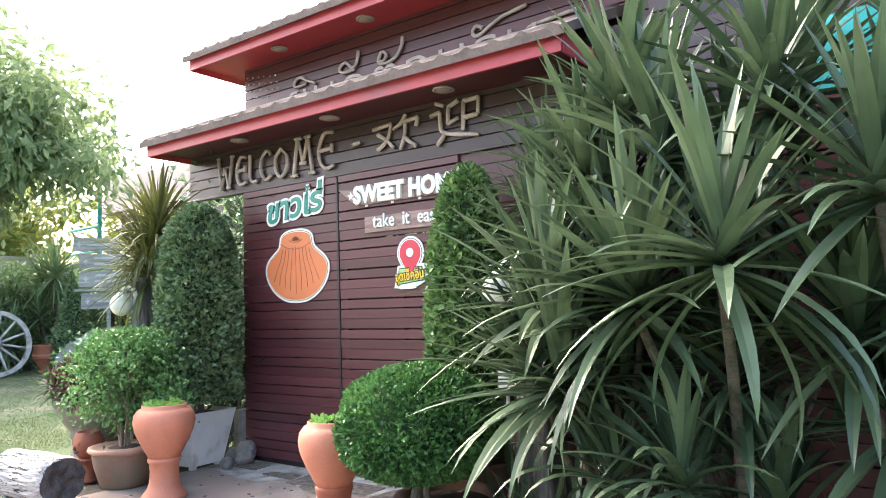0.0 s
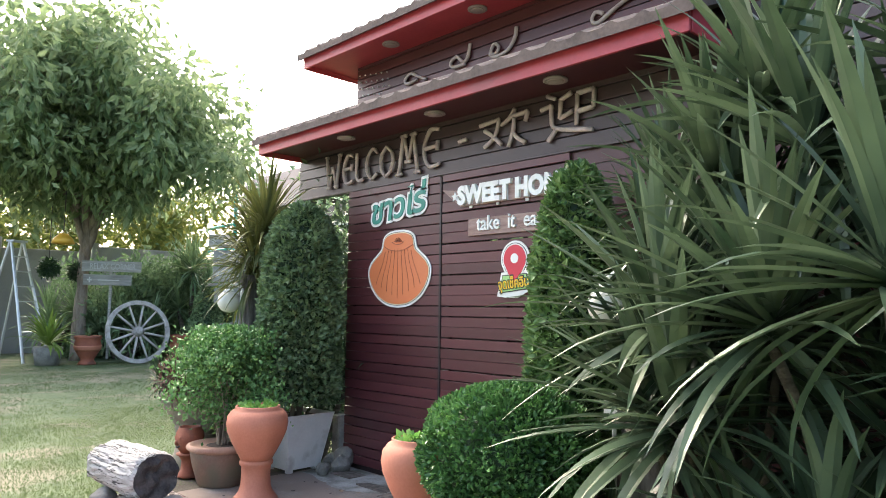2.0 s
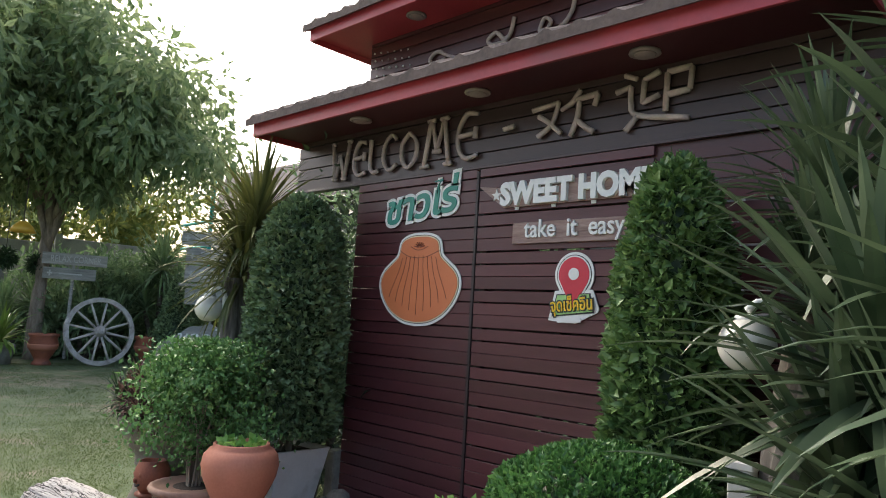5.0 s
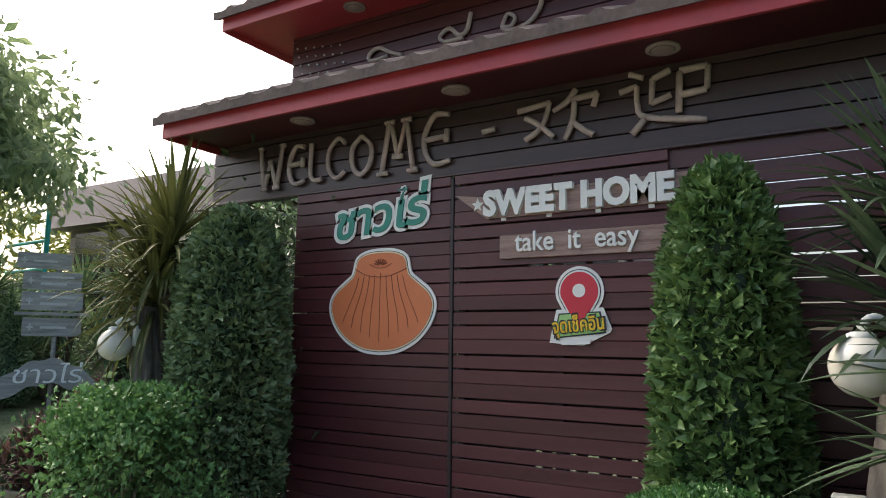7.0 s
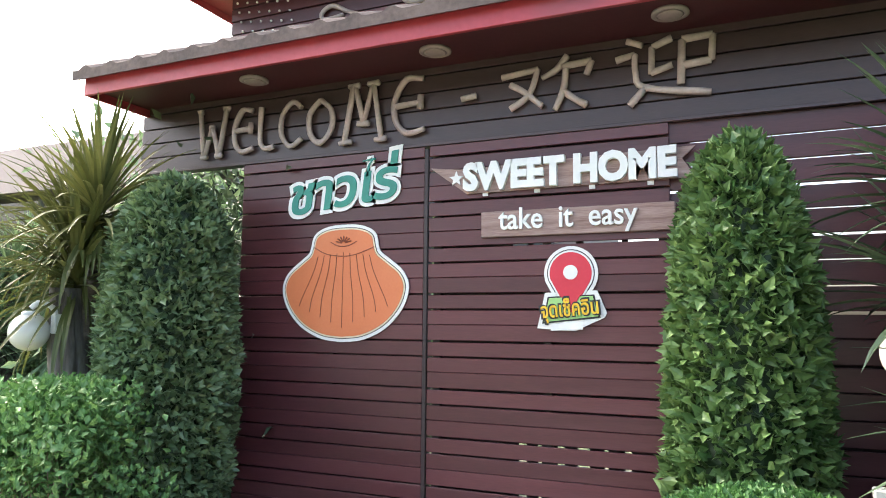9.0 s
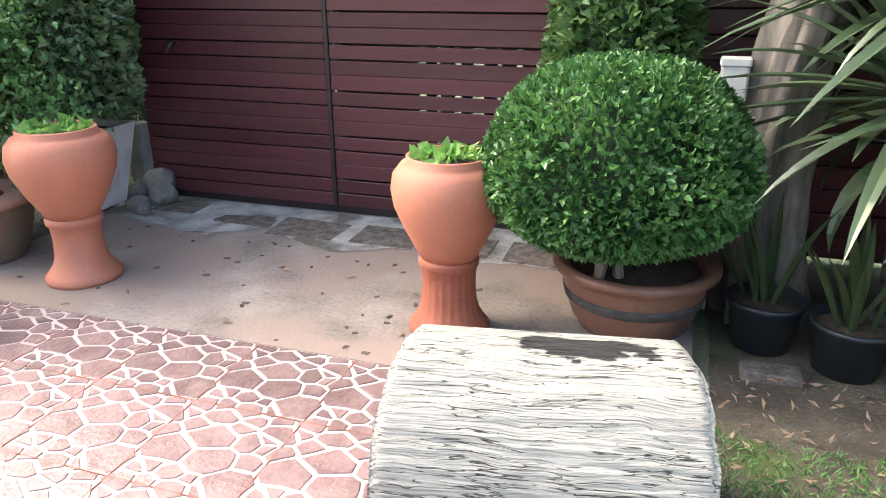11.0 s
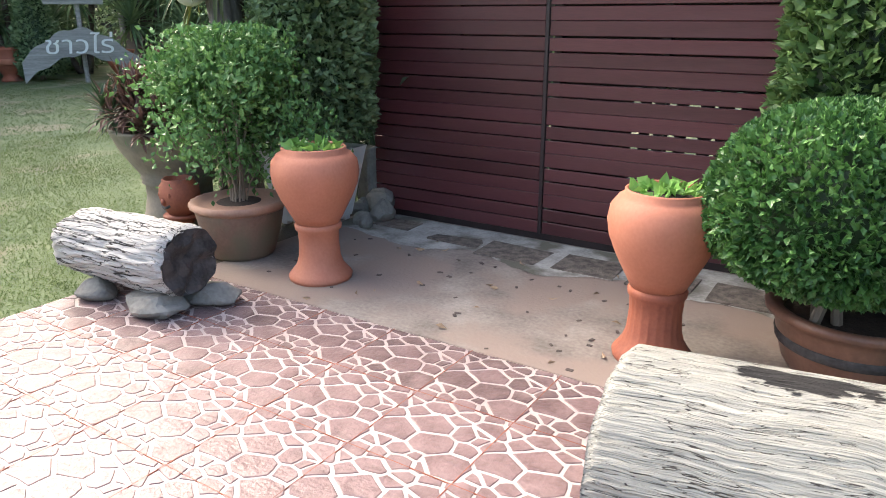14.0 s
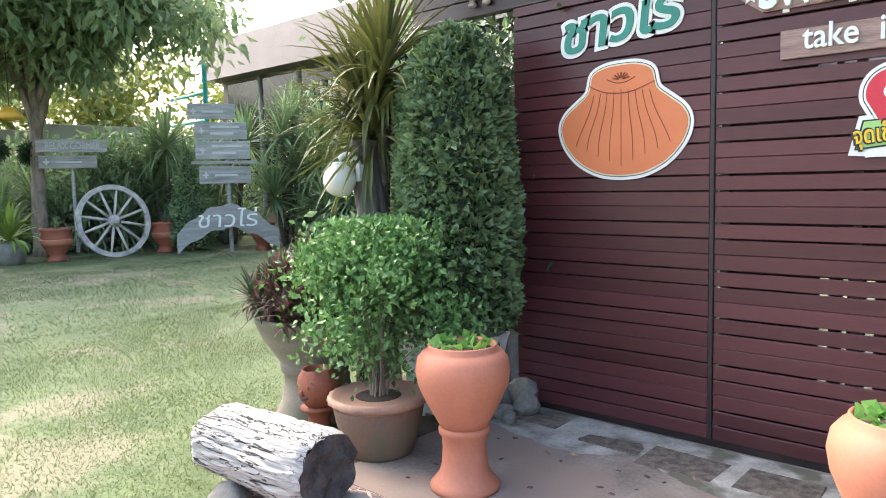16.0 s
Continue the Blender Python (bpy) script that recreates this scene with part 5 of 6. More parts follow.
def cartwheel(x, y, r):
    w = thing("cart_wheel", "old bleached wooden cart wheel leaning in the garden", "wheel", facing(x, y, r - 0.02, -9) @ pose(0, 0, 0, 0, 0, 22))
    nseg = 72
    V, F = [], []
    for k in range(nseg):
        a = 2 * math.pi * k / nseg
        for rr, yy in ((r, -0.04), (r, 0.04), (r * 0.87, 0.04), (r * 0.87, -0.04)):
            q = rr * (1 + 0.008 * noise.noise(Vector((math.cos(a) * 6, math.sin(a) * 6, rr))))
            V.append((q * math.cos(a), yy, q * math.sin(a)))
    for k in range(nseg):
        j = (k + 1) % nseg
        for s in range(4):
            F.append((k * 4 + s, k * 4 + (s + 1) % 4, j * 4 + (s + 1) % 4, j * 4 + s))
    part("rim", (V, F), M_WHEEL, w, "pale weathered felloe rim")
    hub = moved(lathe([(0, -0.14), (0.07, -0.14), (0.085, -0.12), (0.085, -0.07), (0.13, -0.05), (0.13, 0.05), (0.085, 0.07), (0.08, 0.12), (0, 0.12)], 24), pose(0, 0, 0, -90))
    part("hub", hub, M_WHEEL, w, smooth=True)
    sp = mesh("spoke", *join(moved(lathe([(0.0, 0.1), (0.033, 0.1), (0.03, r * 0.5), (0.024, r * 0.9), (0, r * 0.9)], 8), pose(0, 0, 0))), M_WHEEL, True)
    for i in range(12):
        part("spoke", sp, M_WHEEL, w, at=pose(0, 0, 0, 0, i * 30 + 8, 0))


cartwheel(-14.2, 3.0, 0.79)


def urn(x, y, s, label):
    u = thing("urn", label, "urn", pose(x, y, -0.03), group="terracotta urns on the lawn")
    part("urn_body", lathe([(r * s, z * s) for r, z in ((0, 0), (0.24, 0), (0.23, 0.06), (0.17, 0.14), (0.22, 0.22), (0.33, 0.42), (0.36, 0.58), (0.32, 0.70), (0.36, 0.76), (0.37, 0.82), (0.31, 0.82), (0.29, 0.74), (0, 0.74))], 36), M_TERRADARK, u, smooth=True)
    part("band", lathe([(0.325 * s, 0.40 * s), (0.352 * s, 0.44 * s), (0.37 * s, 0.52 * s), (0.362 * s, 0.55 * s)], 36), M_TERRA, u, smooth=True)
    rng = np.random.default_rng(int(abs(x * 100)))
    tagged(part("sprouts", rosette((0, 0, 0.74 * s), 22, 0.22, 0.04, rng, 0.2, 1.4, 0.5), L_HEDGE, u), kind="stuff")


urn(-14.6, 1.95, 0.86, "dark terracotta urn with a moulded band")
urn(-14.4, 4.25, 0.86, "dark terracotta urn with a moulded band")
urn(-12.7, 5.75, 0.78, "orange terracotta urn on a low foot")


def board(parent, x0, x1, z0, z1, bars, cross=True):
    b = part("board", bump_mesh(boxg(x0, x1, -0.04, 0, z0, z1, 0.006), 0.008, 4), M_SIGNGREY, parent)
    h = z1 - z0
    for i in range(bars):
        zz = z0 + h * (0.28 + 0.38 * i) if bars > 1 else z0 + h * 0.42
        part("writing", boxg(x0 + (x1 - x0) * 0.30, x0 + (x1 - x0) * (0.86 if i % 2 else 0.74), -0.05, -0.046, zz, zz + h * 0.13), M_FADED, b)
    if cross:
        cx, cz = x0 + (x1 - x0) * 0.13, (z0 + z1) / 2
        part("cross", join(boxg(cx - 0.07, cx + 0.07, -0.05, -0.046, cz - 0.02, cz + 0.02), boxg(cx - 0.02, cx + 0.02, -0.0515, -0.0475, cz - 0.07, cz + 0.07)), M_FADED, b)


signs = thing("signpost", "grey wooden signpost with four painted direction boards", "sign", facing(-12.8, 4.9, -0.03) @ Matrix.Diagonal((0.82, 0.82, 1, 1)))
part("post", tube([(0.08, 0.05, 0), (0.08, 0.05, 1.6), (0.06, 0.06, 3.3)], 0.06, 8), M_SIGNGREY, signs)
board(signs, -0.88, 0.35, 2.96, 3.30, 1)
board(signs, -0.72, 0.62, 2.52, 2.90, 2)
board(signs, -0.72, 0.68, 2.09, 2.48, 2)
part("shelf", boxg(-0.85, 0.85, -0.10, 0.06, 1.98, 2.05, 0.008), M_SIGNGREY, signs)
board(signs, -0.66, 0.68, 1.55, 1.93, 1)
arch = thing("arched_sign", "arched grey plank with white Thai letters", "sign", facing(-12.6, 4.8, -0.03))
V, F = [], []
for i in range(25):
    t = i / 24 * 2 - 1
    x = t * 1.08
    zc = 0.98 - 0.62 * abs(t) ** 1.7 + 0.03 * math.sin(t * 14)
    hh = 0.40 * (1 - 0.25 * t * t)
    for yy in (-0.05, 0.03):
        V += [(x, yy, max(0, zc + 0.12)), (x, yy, max(0, zc - hh))]
for i in range(24):
    a, b = i * 4, i * 4 + 4
    F += [(a, b, b + 1, a + 1), (a + 3, b + 3, b + 2, a + 2), (a, a + 2, b + 2, b), (a + 1, b + 1, b + 3, a + 3)]
F += [(0, 1, 3, 2), (96, 98, 99, 97)]
part("plank", (V, F), M_SIGNGREY, arch)
lettering("letter", "ชาวไร่", 1.25, 0.42, 0.02, M_WHITE, arch, pose(-0.62, -0.055, 0.60), fat=0.0, shear=0.1)
relax = thing("garden_sign", "two grey plank signs with white letters on posts", "sign", facing(-15.6, 2.75, 0.03) @ Matrix.Diagonal((0.82, 0.82, 1.0, 1)))
part("post", tube([(0.0, 0.04, 0), (0.0, 0.04, 2.5)], 0.05, 8), M_SIGNGREY, relax)
part("board", boxg(-0.85, 0.9, -0.04, 0, 2.28, 2.56, 0.006), M_SIGNGREY, relax)
lettering("letter", "RELAX CORNER", 1.35, 0.16, 0.01, M_FADED, relax, pose(-0.62, -0.042, 2.34))
board(relax, -0.80, 0.62, 1.92, 2.20, 1)

cone_rng = np.random.default_rng(60)


def coneprof(t):
    return 0.62 * (1 - t) ** 0.75 * min(1, 0.6 + t * 3) + 0.01, 0.1 + 2.2 * t


topiary("cone_topiary", "clipped dark green cone bush on the lawn edge", -14.1, 4.75, coneprof, 6000, 0.10, L_HEDGE, 61, z0=-0.02)
bro = thing("bromeliad", "yellow-green bromeliad on a clay tub", "plant", pose(-14.9, 1.15, -0.03))
part("tub", lathe([(0, 0), (0.26, 0), (0.33, 0.42), (0.28, 0.45), (0, 0.42)], 24), M_ROCK, bro, smooth=True)
tagged(part("leaf_head", rosette((0, 0, 0.45), 50, 0.95, 0.12, cone_rng, 0.05, 1.35, 1.0), L_BROM, bro), kind="stuff")
for i, (x, y, hs, ln, lf) in enumerate((
        (-16.2, 3.3, [(0, 0, 0.9), (0.5, 0.6, 0.6), (-0.3, -0.5, 0.7)], 1.3, L_HEDGE),
        (-15.6, 5.0, [(0, 0, 2.4), (0.3, 0.4, 1.6), (-0.4, -0.2, 1.3)], 1.3, L_HEDGE),
        (-15.0, 6.3, [(0, 0, 1.7), (0.3, 0.4, 2.5), (-0.2, -0.6, 1.0)], 1.2, L_HEDGE),
        (-13.4, 6.9, [(0, 0, 2.6), (0.3, 0.3, 1.8), (-0.2, 0.5, 3.0), (0.1, -0.4, 1.1)], 1.2, L_HEDGE),
        (-12.0, 7.0, [(0, 0, 2.0), (0.4, 0.2, 1.4), (-0.3, 0.3, 2.6), (0.5, -0.3, 0.8)], 1.2, L_HEDGE),
        (-10.6, 6.8, [(0, 0, 1.2), (0.4, 0.2, 2.0), (-0.3, 0.3, 1.6)], 1.2, L_HEDGE),
        (-9.0, 6.4, [(0, 0, 1.6), (0.4, 0.2, 0.9), (-0.5, 0.3, 2.2)], 1.2, L_HEDGE),
        (-7.2, 5.9, [(0, 0, 1.4), (0.4, 0.2, 2.0), (-0.5, 0.3, 0.8)], 1.1, L_HEDGE),
        (-5.2, 5.4, [(0, 0, 1.6), (0.4, 0.2, 0.8), (-0.5, 0.3, 1.9)], 1.1, L_HEDGE),
        (-17.4, 1.8, [(0, 0, 0.9), (0.4, 0.6, 1.2)], 1.2, L_HEDGE),
        (-17.0, 4.6, [(0, 0, 1.5), (0.4, 0.6, 2.2)], 1.3, L_HEDGE))):
    dracaena("garden_dracaena", "spiky green dracaena at the lawn edge", x, y, hs, 0.07, lf, 70 + i, ln, 0.085, 84, -0.8, 0.8)["group"] = "dracaenas at the lawn edge"


def bush_bank(name, label, boxes, n, size, leaf, seed):
    """Loose evergreen growth: leaves gathered in clumps."""
    rng = np.random.default_rng(seed)
    x0, x1, y0, y1, z0, z1 = boxes
    c = np.stack([rng.uniform(x0, x1, 60), rng.uniform(y0, y1, 60), z0 + (z1 - z0) * rng.uniform(0, 1, 60) ** 1.3], 1)
    pick = rng.integers(0, 60, n)
    off = rng.normal(0, 1, (n, 3)) * (z1 - z0) * 0.13
    return solid(name, leaves(c[pick] + off, off / (np.linalg.norm(off, axis=1)[:, None] + 1e-6), size, rng, 0.6, 0.45), leaf, label, "bush", kind="stuff")


bush_bank("garden_bushes", "dense dark shrubs along the garden wall", (-18.5, -16.2, 2.5, 8.5, 0.1, 2.6), 16000, 0.20, L_HEDGE, 81)
bush_bank("garden_bushes", "dense dark shrubs in front of the house", (-14.5, -4.0, 7.3, 8.6, 0.1, 2.6), 22000, 0.18, L_HEDGE, 82)
bush_bank("yard_bushes", "dark shrubs in the yard behind the gate", (-4.2, -1.3, 1.2, 3.2, 0.1, 2.9), 11000, 0.14, L_HEDGE, 83)
bush_bank("yard_bushes", "dark leaves close behind the opening beside the gate", (-2.2, -1.35, 0.5, 1.0, 0.1, 2.5), 5000, 0.11, L_DRAC, 86)
bush_bank("far_trees", "sunlit yellow-green trees beyond the wall", (-40, -30, 4, 22, 1.0, 7.0), 9000, 0.55, L_WOODS, 84)
bush_bank("far_trees", "sunlit yellow-green trees beyond the wall", (-42, -32, -16, 4, 1.0, 6.0), 9000, 0.55, L_WOODS, 85)

# the tree over the lawn
tree = thing("tree", "leafy garden tree with drooping light green foliage", "tree", pose(-16.2, 2.2, -0.05))
rng = np.random.default_rng(90)
part("trunk", tube(smooth_path([(0, 0, 0), (0.08, 0.0, 1.6), (-0.05, 0.1, 3.2), (0.0, 0.2, 5.0)], 5), [0.18 - 0.005 * k for k in range(16)], 12, 0.3), M_BARK, tree, smooth=True)
clumps = []
for i in range(24):
    a = 2.4 * i
    r = 4.2 * math.sqrt((i + 0.5) / 24) * rng.uniform(0.75, 1.1)
    z = 5.4 + 3.9 * (1 - (r / 4.6) ** 2) * rng.uniform(0.35, 1.0) - 0.5 * rng.uniform(0, 1)
    end = Vector((r * math.cos(a) + 0.2, r * math.sin(a) - 0.2, z))
    st = Vector((0, 0.1, 2.6 + 0.1 * i))
    mid = st.lerp(end, 0.5) + Vector((0, 0, 0.4))
    limb = smooth_path([st, mid, end], 5)
    part("limb", tube(limb, [0.10 - 0.008 * k for k in range(11)], 7, 0.3), M_BARK, tree, smooth=True)
    for q in (0.45, 0.7, 0.9, 1.0):
        for s in range(4):
            clumps.append(limb[int(q * 10)] + Vector(rng.normal(0, 0.55, 3)))
for i in range(34):
    a, r = rng.uniform(0, 2 * math.pi), rng.uniform(2.4, 4.6)
    clumps.append(Vector((r * math.cos(a), r * math.sin(a), rng.uniform(4.9, 6.0))))
clumps = np.array([tuple(v) for v in clumps])
n = 28000
pick = rng.integers(0, len(clumps), n)
off = rng.normal(0, 1, (n, 3)) * np.array([0.34, 0.34, 0.36])
d = off.copy()
d[:, 2] -= 0.5
d /= np.linalg.norm(d, axis=1)[:, None]
tagged(part("crown", leaves(clumps[pick] + off, d, 0.31, rng, 0.5, 0.42, -0.2), L_TREE, tree), kind="stuff")
ball = thing("hanging_lamp", "yellow dome lamp hanging under the tree", "lamp", pose(-14.9, 1.35, 2.92))
part("shade", lathe([(0.01, 0.26), (0.10, 0.24), (0.22, 0.12), (0.27, 0.0), (0.25, 0.0), (0.19, 0.11), (0.01, 0.2)], 28), M_LAMPYEL, ball, "yellow dome shade", smooth=True)
part("cord", tube([(0, 0, 0.25), (0, 0.02, 2.9)], 0.012, 6), M_DARK, ball)
for i, (x, y, z) in enumerate(((-16.0, 1.35, 2.35), (-16.3, 2.15, 2.3))):
    h = thing("hanging_fern", "dark fern ball hanging against the trunk", "plant", pose(x, y, z))
    pt = rng.normal(0, 1, (500, 3))
    pt /= np.linalg.norm(pt, axis=1)[:, None]
    tagged(part("fronds", leaves(pt * 0.24 * rng.uniform(0.3, 1, (500, 1)), pt, 0.16, rng, 0.3, 0.3, -0.4), L_DARKGREEN, h), kind="stuff")
    part("hanger", tube([(0, 0, 0.1), (0.05, 0.0, 2.8)], 0.01, 5), M_DARK, h)

ladder = thing("step_ladder", "aluminium folding step ladder standing on the lawn", "ladder", pose(-16.6, 0.75, -0.03, 0, 0, 125))
for sx in (-1, 1):
    part("front_rail", tube([(sx * 0.42, -0.75, 0), (sx * 0.20, 0, 3.05)], 0.04, 6), M_ALU, ladder)
    part("rear_rail", tube([(sx * 0.42, 0.75, 0), (sx * 0.20, 0.04, 3.05)], 0.035, 6), M_ALU, ladder)
for i in range(1, 8):
    t = i / 8
    part("step", boxg(-0.42 + 0.22 * t, 0.42 - 0.22 * t, -0.75 * (1 - t) - 0.05, -0.75 * (1 - t) + 0.05, 3.05 * t - 0.015, 3.05 * t + 0.015, 0.004), M_ALU, ladder)
part("top_cap", boxg(-0.24, 0.24, -0.10, 0.12, 3.04, 3.09, 0.008), M_ALU, ladder)

wall = thing("wall_garden", "grey boundary wall of tall concrete panels", "wall", kind="structure")
for i in range(13):
    part("panel", boxg(-20.1, -20.0, -26 + i * 2.7, -26 + i * 2.7 + 2.66, -0.03, 3.1 + 0.2 * (i % 2), 0.01), M_GREYPANEL, wall)
    part("pier", boxg(-20.0, -19.88, -26.1 + i * 2.7, -25.9 + i * 2.7, -0.03, 3.4, 0.01), M_GREYPANEL, wall)
shed = thing("shed", "grey shed with a dark doorway behind the ladder", "shed", pose(-19.2, -3.2, -0.03))
part("wall", boxg(-0.6, 0.6, -2.4, 2.9, 0, 3.4, 0.01), M_GREYPANEL, shed)
part("doorway", boxg(0.605, 0.615, 1.0, 2.3, 0, 2.2), M_DARK, shed, "dark doorway")
part("roof", boxg(-0.8, 0.9, -2.7, 3.1, 3.41, 3.5, 0.01), M_BROWNPANEL, shed)

house = thing("neighbour_building", "brown-roofed building with dark glass behind the garden", "building", pose(-12.5, 9.6, -0.03))
part("wall", boxg(-8.3, 11, 0.25, 4.5, 0, 5.2), M_BROWNPANEL, house)
V = [(-8.7, -0.35, 5.05), (11, -0.35, 5.05), (11, 0.0, 6.4), (-8.7, 0.0, 6.4), (-8.7, 5, 5.05), (11, 5, 5.05), (11, 5, 6.6), (-8.7, 5, 6.6)]
part("roof", (V, [(0, 1, 2, 3), (4, 7, 6, 5), (0, 3, 7, 4), (1, 5, 6, 2), (3, 2, 6, 7), (0, 4, 5, 1)]), M_BROWNPANEL, house, "brown sheet-metal roof band")
for i in range(9):
    w = part("window", boxg(-7.9 + i * 2.05, -6.05 + i * 2.05, 0.17, 0.24, 0.9, 4.9, 0.01), M_GLASSDARK, house, "dark window glass")
    part("frame", boxg(-6.04 + i * 2.05, -5.92 + i * 2.05, 0.10, 0.2, 0.7, 5.0, 0.01), M_GREYPANEL, w)
    part("sill", boxg(-7.9 + i * 2.05, -6.05 + i * 2.05, 0.08, 0.165, 2.9, 2.98, 0.005), M_GREYPANEL, w)
lettering("shop_letter", "CHI", 1.3, 0.62, 0.04, M_WHITE, house, pose(-3.4, 0.08, 3.9))
pole = thing("teal_post", "teal painted steel post at the garden corner", "post", pose(-17.6, 7.3, -0.03))
part("shaft", tube([(0, 0, 0), (0, 0, 5.6)], 0.07, 8), M_TEAL, pole)
part("arm", tube([(0, 0, 4.2), (-2.4, 0.2, 4.2)], 0.05, 8), M_TEAL, pole)
part("arm", tube([(0, 0, 3.4), (-2.4, 0.2, 3.4)], 0.05, 8), M_TEAL, pole)

# ---- grass ----


def tufts(n, x0, x1, y0, y1, size, seed, z=-0.022, thin=False):
    rng = np.random.default_rng(seed)
    x, y = rng.uniform(x0, x1, n), rng.uniform(y0, y1, n)
    ok = np.array([noise.noise(Vector((a * 0.9, b * 0.9, 1))) > -0.28 + 0.5 * rng.uniform(-1, 1) for a, b in zip(x, y)])
    if thin:
        ok &= rng.uniform(0, 1, n) < np.clip(np.minimum(x1 - x, y - y0) / 1.2, 0, 1)
    x, y = x[ok], y[ok]
    P = np.stack([x, y, np.full(len(x), z)], 1)
    N = np.tile(np.array([[0, 0, 1.0]]), (len(x), 1))
    return leaves(P, N, size, rng, 0.75, 0.16)


solid("grass", tufts(120000, -6.5, -1.58, -5.0, 2.0, 0.026, 101), L_GRASS, "short worn lawn grass", "grass", kind="stuff")
solid("grass", tufts(70000, 2.0, 5.6, -5.6, -1.6, 0.036, 102, -0.002, True), L_SHRUB, "sparse green grass on the soil", "grass", kind="stuff")
solid("grass", tufts(60000, -15, -6.5, -6.0, 5.0, 0.036, 103), L_GRASS, "short worn lawn grass", "grass", kind="stuff")
rng = np.random.default_rng(104)
n = 520
P = np.stack([rng.uniform(2.0, 3.4, n), rng.uniform(-2.4, -1.2, n), np.full(n, 0.0)], 1)
solid("leaf_litter", leaves(P, np.tile(np.array([[1.0, 0, 0]]), (n, 1)), 0.035, rng, 0.7, 0.35), M_DRYLEAF, "dry leaf litter on the soil", "leaves", kind="stuff")

# ---- stamped flagstone paving: irregular stones in pale joints ----
TILE = 0.40
PX0, PX1, PY0, PY1 = -1.58, -1.58 + 9 * TILE, -1.535 - 12 * TILE, -1.535
solid("paving_base", boxg(PX0, PX1, PY0, PY1, -0.10, -0.004), M_GROUT, "pale pink mortar bed of the flagstone paving", "paving", kind="structure")
paving = thing("paving", "rose-red tiles moulded as irregular flagstones with pale joints", "paving", kind="structure")
rng = np.random.default_rng(17)


def clip(poly, nx, ny, c):
    out = []
    for i in range(len(poly)):
        a, b = poly[i - 1], poly[i]
        da, db = a[0] * nx + a[1] * ny - c, b[0] * nx + b[1] * ny - c
        if (da <= 0) != (db <= 0):
            t = da / (da - db)
            out.append((a[0] + (b[0] - a[0]) * t, a[1] + (b[1] - a[1]) * t))
        if db <= 0:
            out.append(b)
    return out


def stone_mesh(poly, cx, cy):
    n = len(poly)
    V, F = [], []
    for s, z in ((1.0, -0.008), (0.992, -0.0022), (0.95, -0.0008)):
        V += [(cx + (px - cx) * s, cy + (py - cy) * s, z) for px, py in poly]
    for k in range(n):
        j = (k + 1) % n
        F += [(k, j, n + j, n + k), (n + k, n + j, 2 * n + j, 2 * n + k)]
    F.append([2 * n + k for k in range(n)])
    return V, F


# one tile holds large and small stones; its pattern runs on from tile to tile
LONG = 1.25
cell = []
for md in (0.125, 0.070, 0.040):
    for tries in range((6, 34, 90)[(md < 0.1) + (md < 0.06)]):
        x, y = rng.uniform(0, TILE), rng.uniform(0, TILE)
        ok = True
        for a, b, r in cell:
            dx, dy = abs(x - a), abs(y - b)
            dx, dy = min(dx, TILE - dx), min(dy, TILE - dy) * LONG
            if dx * dx + dy * dy < ((md + r) / 2) ** 2:
                ok = False
        if ok:
            cell.append((x, y, md))
around = [(a + i * TILE, b + j * TILE, r) for i in (-1, 0, 1) for j in (-1, 0, 1) for a, b, r in cell]
shapes = []
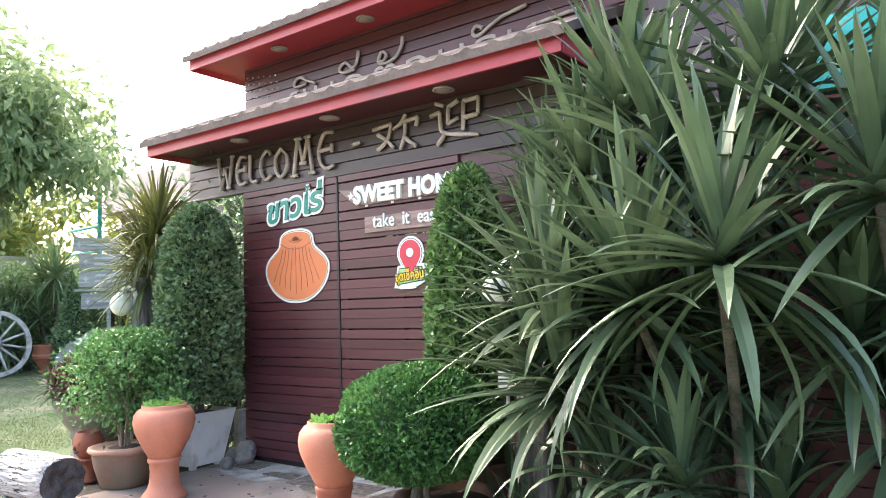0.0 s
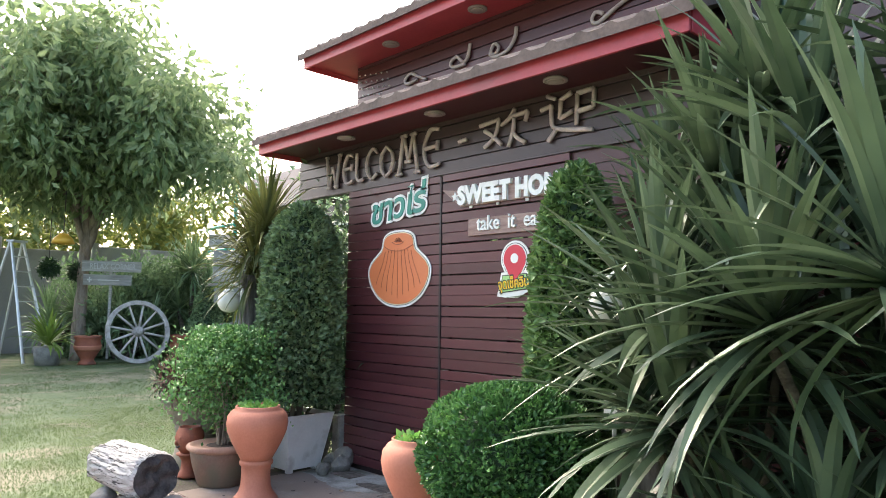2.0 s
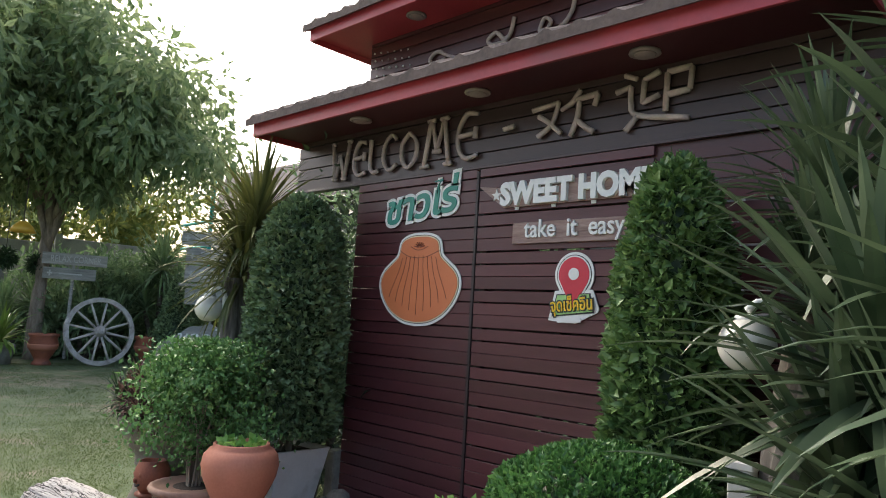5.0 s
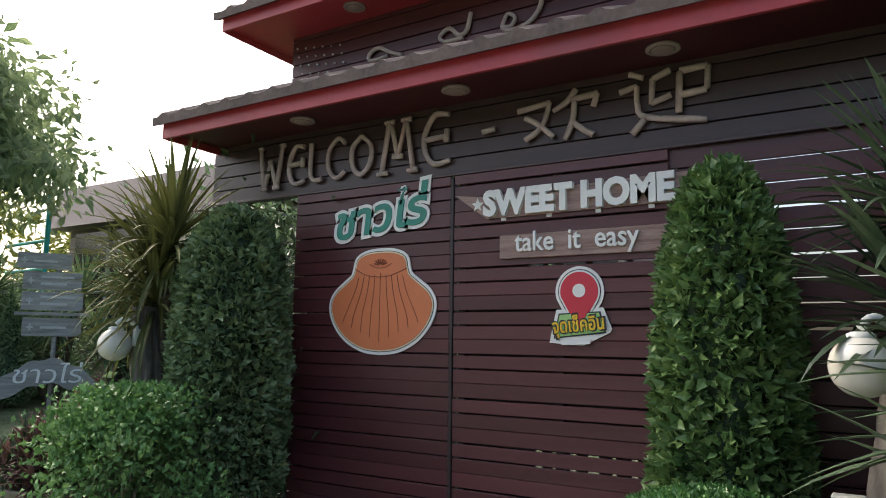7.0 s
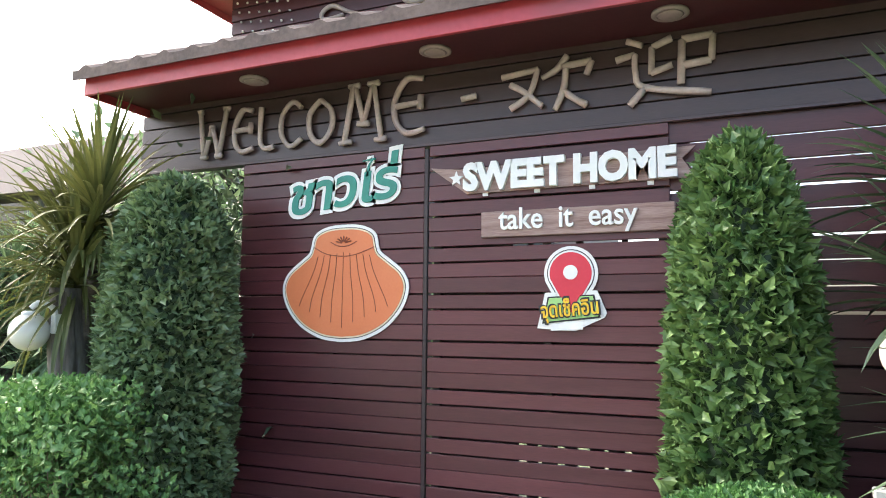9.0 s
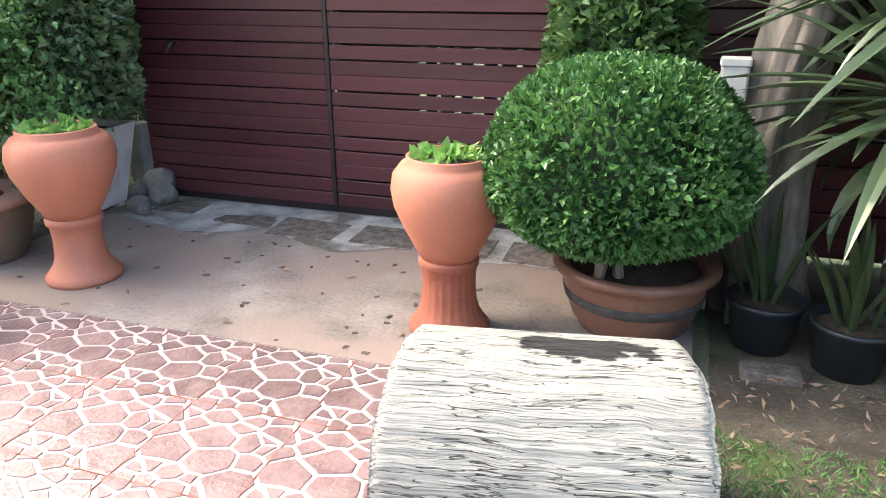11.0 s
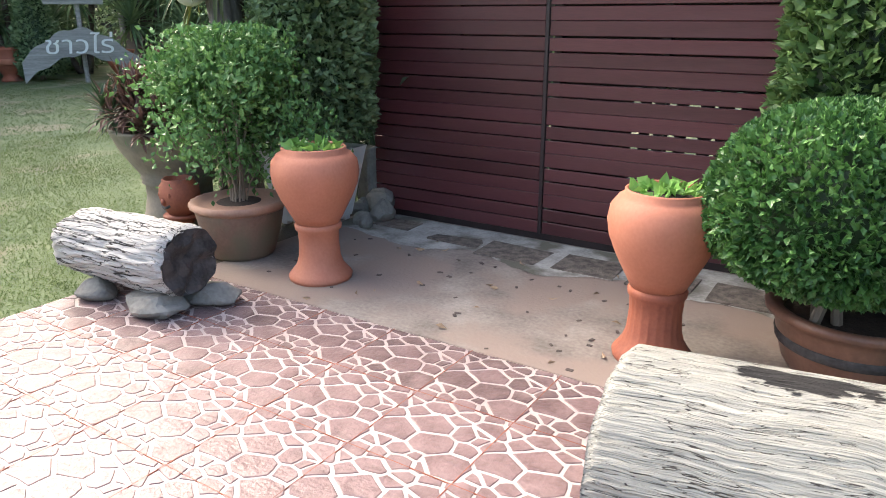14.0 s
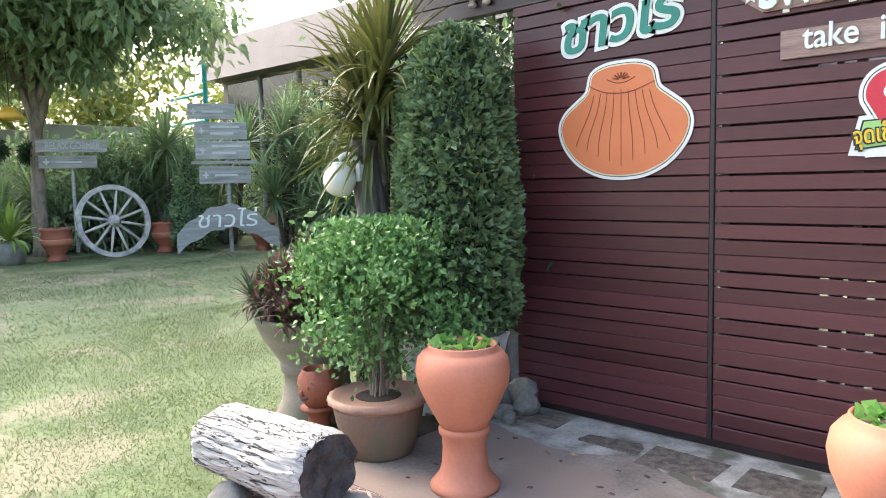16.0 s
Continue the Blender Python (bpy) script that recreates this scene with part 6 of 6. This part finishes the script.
for x, y, r in cell:
    gapw = 0.0050 + 0.0038 * rng.uniform(0, 1)
    poly = [(x - 0.2, y - 0.2), (x + 0.2, y - 0.2), (x + 0.2, y + 0.2), (x - 0.2, y + 0.2)]
    for a, b, q in around:
        dx, dy = a - x, b - y
        ln = math.hypot(dx, dy * LONG)
        if 1e-6 < ln < 0.40:
            nl = math.hypot(dx, dy * LONG * LONG)
            nx, ny = dx / nl, dy * LONG * LONG / nl
            t = 0.5 + 0.5 * (r * r - q * q) / (ln * ln) * 0.55
            t = min(0.75, max(0.25, t))
            poly = clip(poly, nx, ny, (x + dx * t) * nx + (y + dy * t) * ny - gapw)
    bent = []
    for k in range(len(poly)):
        a, b = poly[k], poly[(k + 1) % len(poly)]
        le = math.hypot(b[0] - a[0], b[1] - a[1])
        bent.append(a)
        if le > 0.03:
            w = le * 0.10 * noise.noise(Vector(((a[0] + b[0]) * 19, (a[1] + b[1]) * 19, 2)))
            bent.append(((a[0] + b[0]) / 2 + w * (b[1] - a[1]) / le, (a[1] + b[1]) / 2 - w * (b[0] - a[0]) / le))
    shapes.append(bent)
shared = [mesh("flagstone", *stone_mesh(p, sum(q[0] for q in p) / len(p), sum(q[1] for q in p) / len(p)), M_FLAG) for p in shapes]
count, rest = 0, []
for j in range(-1, 12):
    for i in range(-1, 10):
        ox, oy = PX0 + i * TILE, PY1 - (j + 1) * TILE
        for k, p in enumerate(shapes):
            q = [(a + ox, b + oy) for a, b in p]
            whole = all(PX0 + 0.006 < a < PX1 - 0.006 and PY0 < b < PY1 - 0.006 for a, b in q)
            if not whole:
                for nx, ny, c in ((-1, 0, -PX0 - 0.006), (1, 0, PX1 - 0.006), (0, 1, PY1 - 0.006), (0, -1, -PY0)):
                    q = clip(q, nx, ny, c) if len(q) >= 3 else q
                if len(q) < 3:
                    continue
            geo = stone_mesh(q, sum(a for a, b in q) / len(q), sum(b for a, b in q) / len(q))
            if count < 300:
                if whole:
                    part("flagstone", shared[k], M_FLAG, paving, at=pose(ox, oy, 0))
                else:
                    part("flagstone", geo, M_FLAG, paving)
                count += 1
            else:
                rest.append(geo)
tagged(part("flagstones", join(*rest), M_FLAG, paving), kind="stuff")
for i in range(1, 9):
    part("seam", boxg(PX0 + i * TILE - 0.0013, PX0 + i * TILE + 0.0013, PY0, PY1, -0.004, -0.0003), M_TERRADARK, paving)
for j in range(1, 12):
    part("seam", boxg(PX0, PX1, PY1 - j * TILE - 0.0013, PY1 - j * TILE + 0.0013, -0.004, -0.0001), M_TERRADARK, paving)
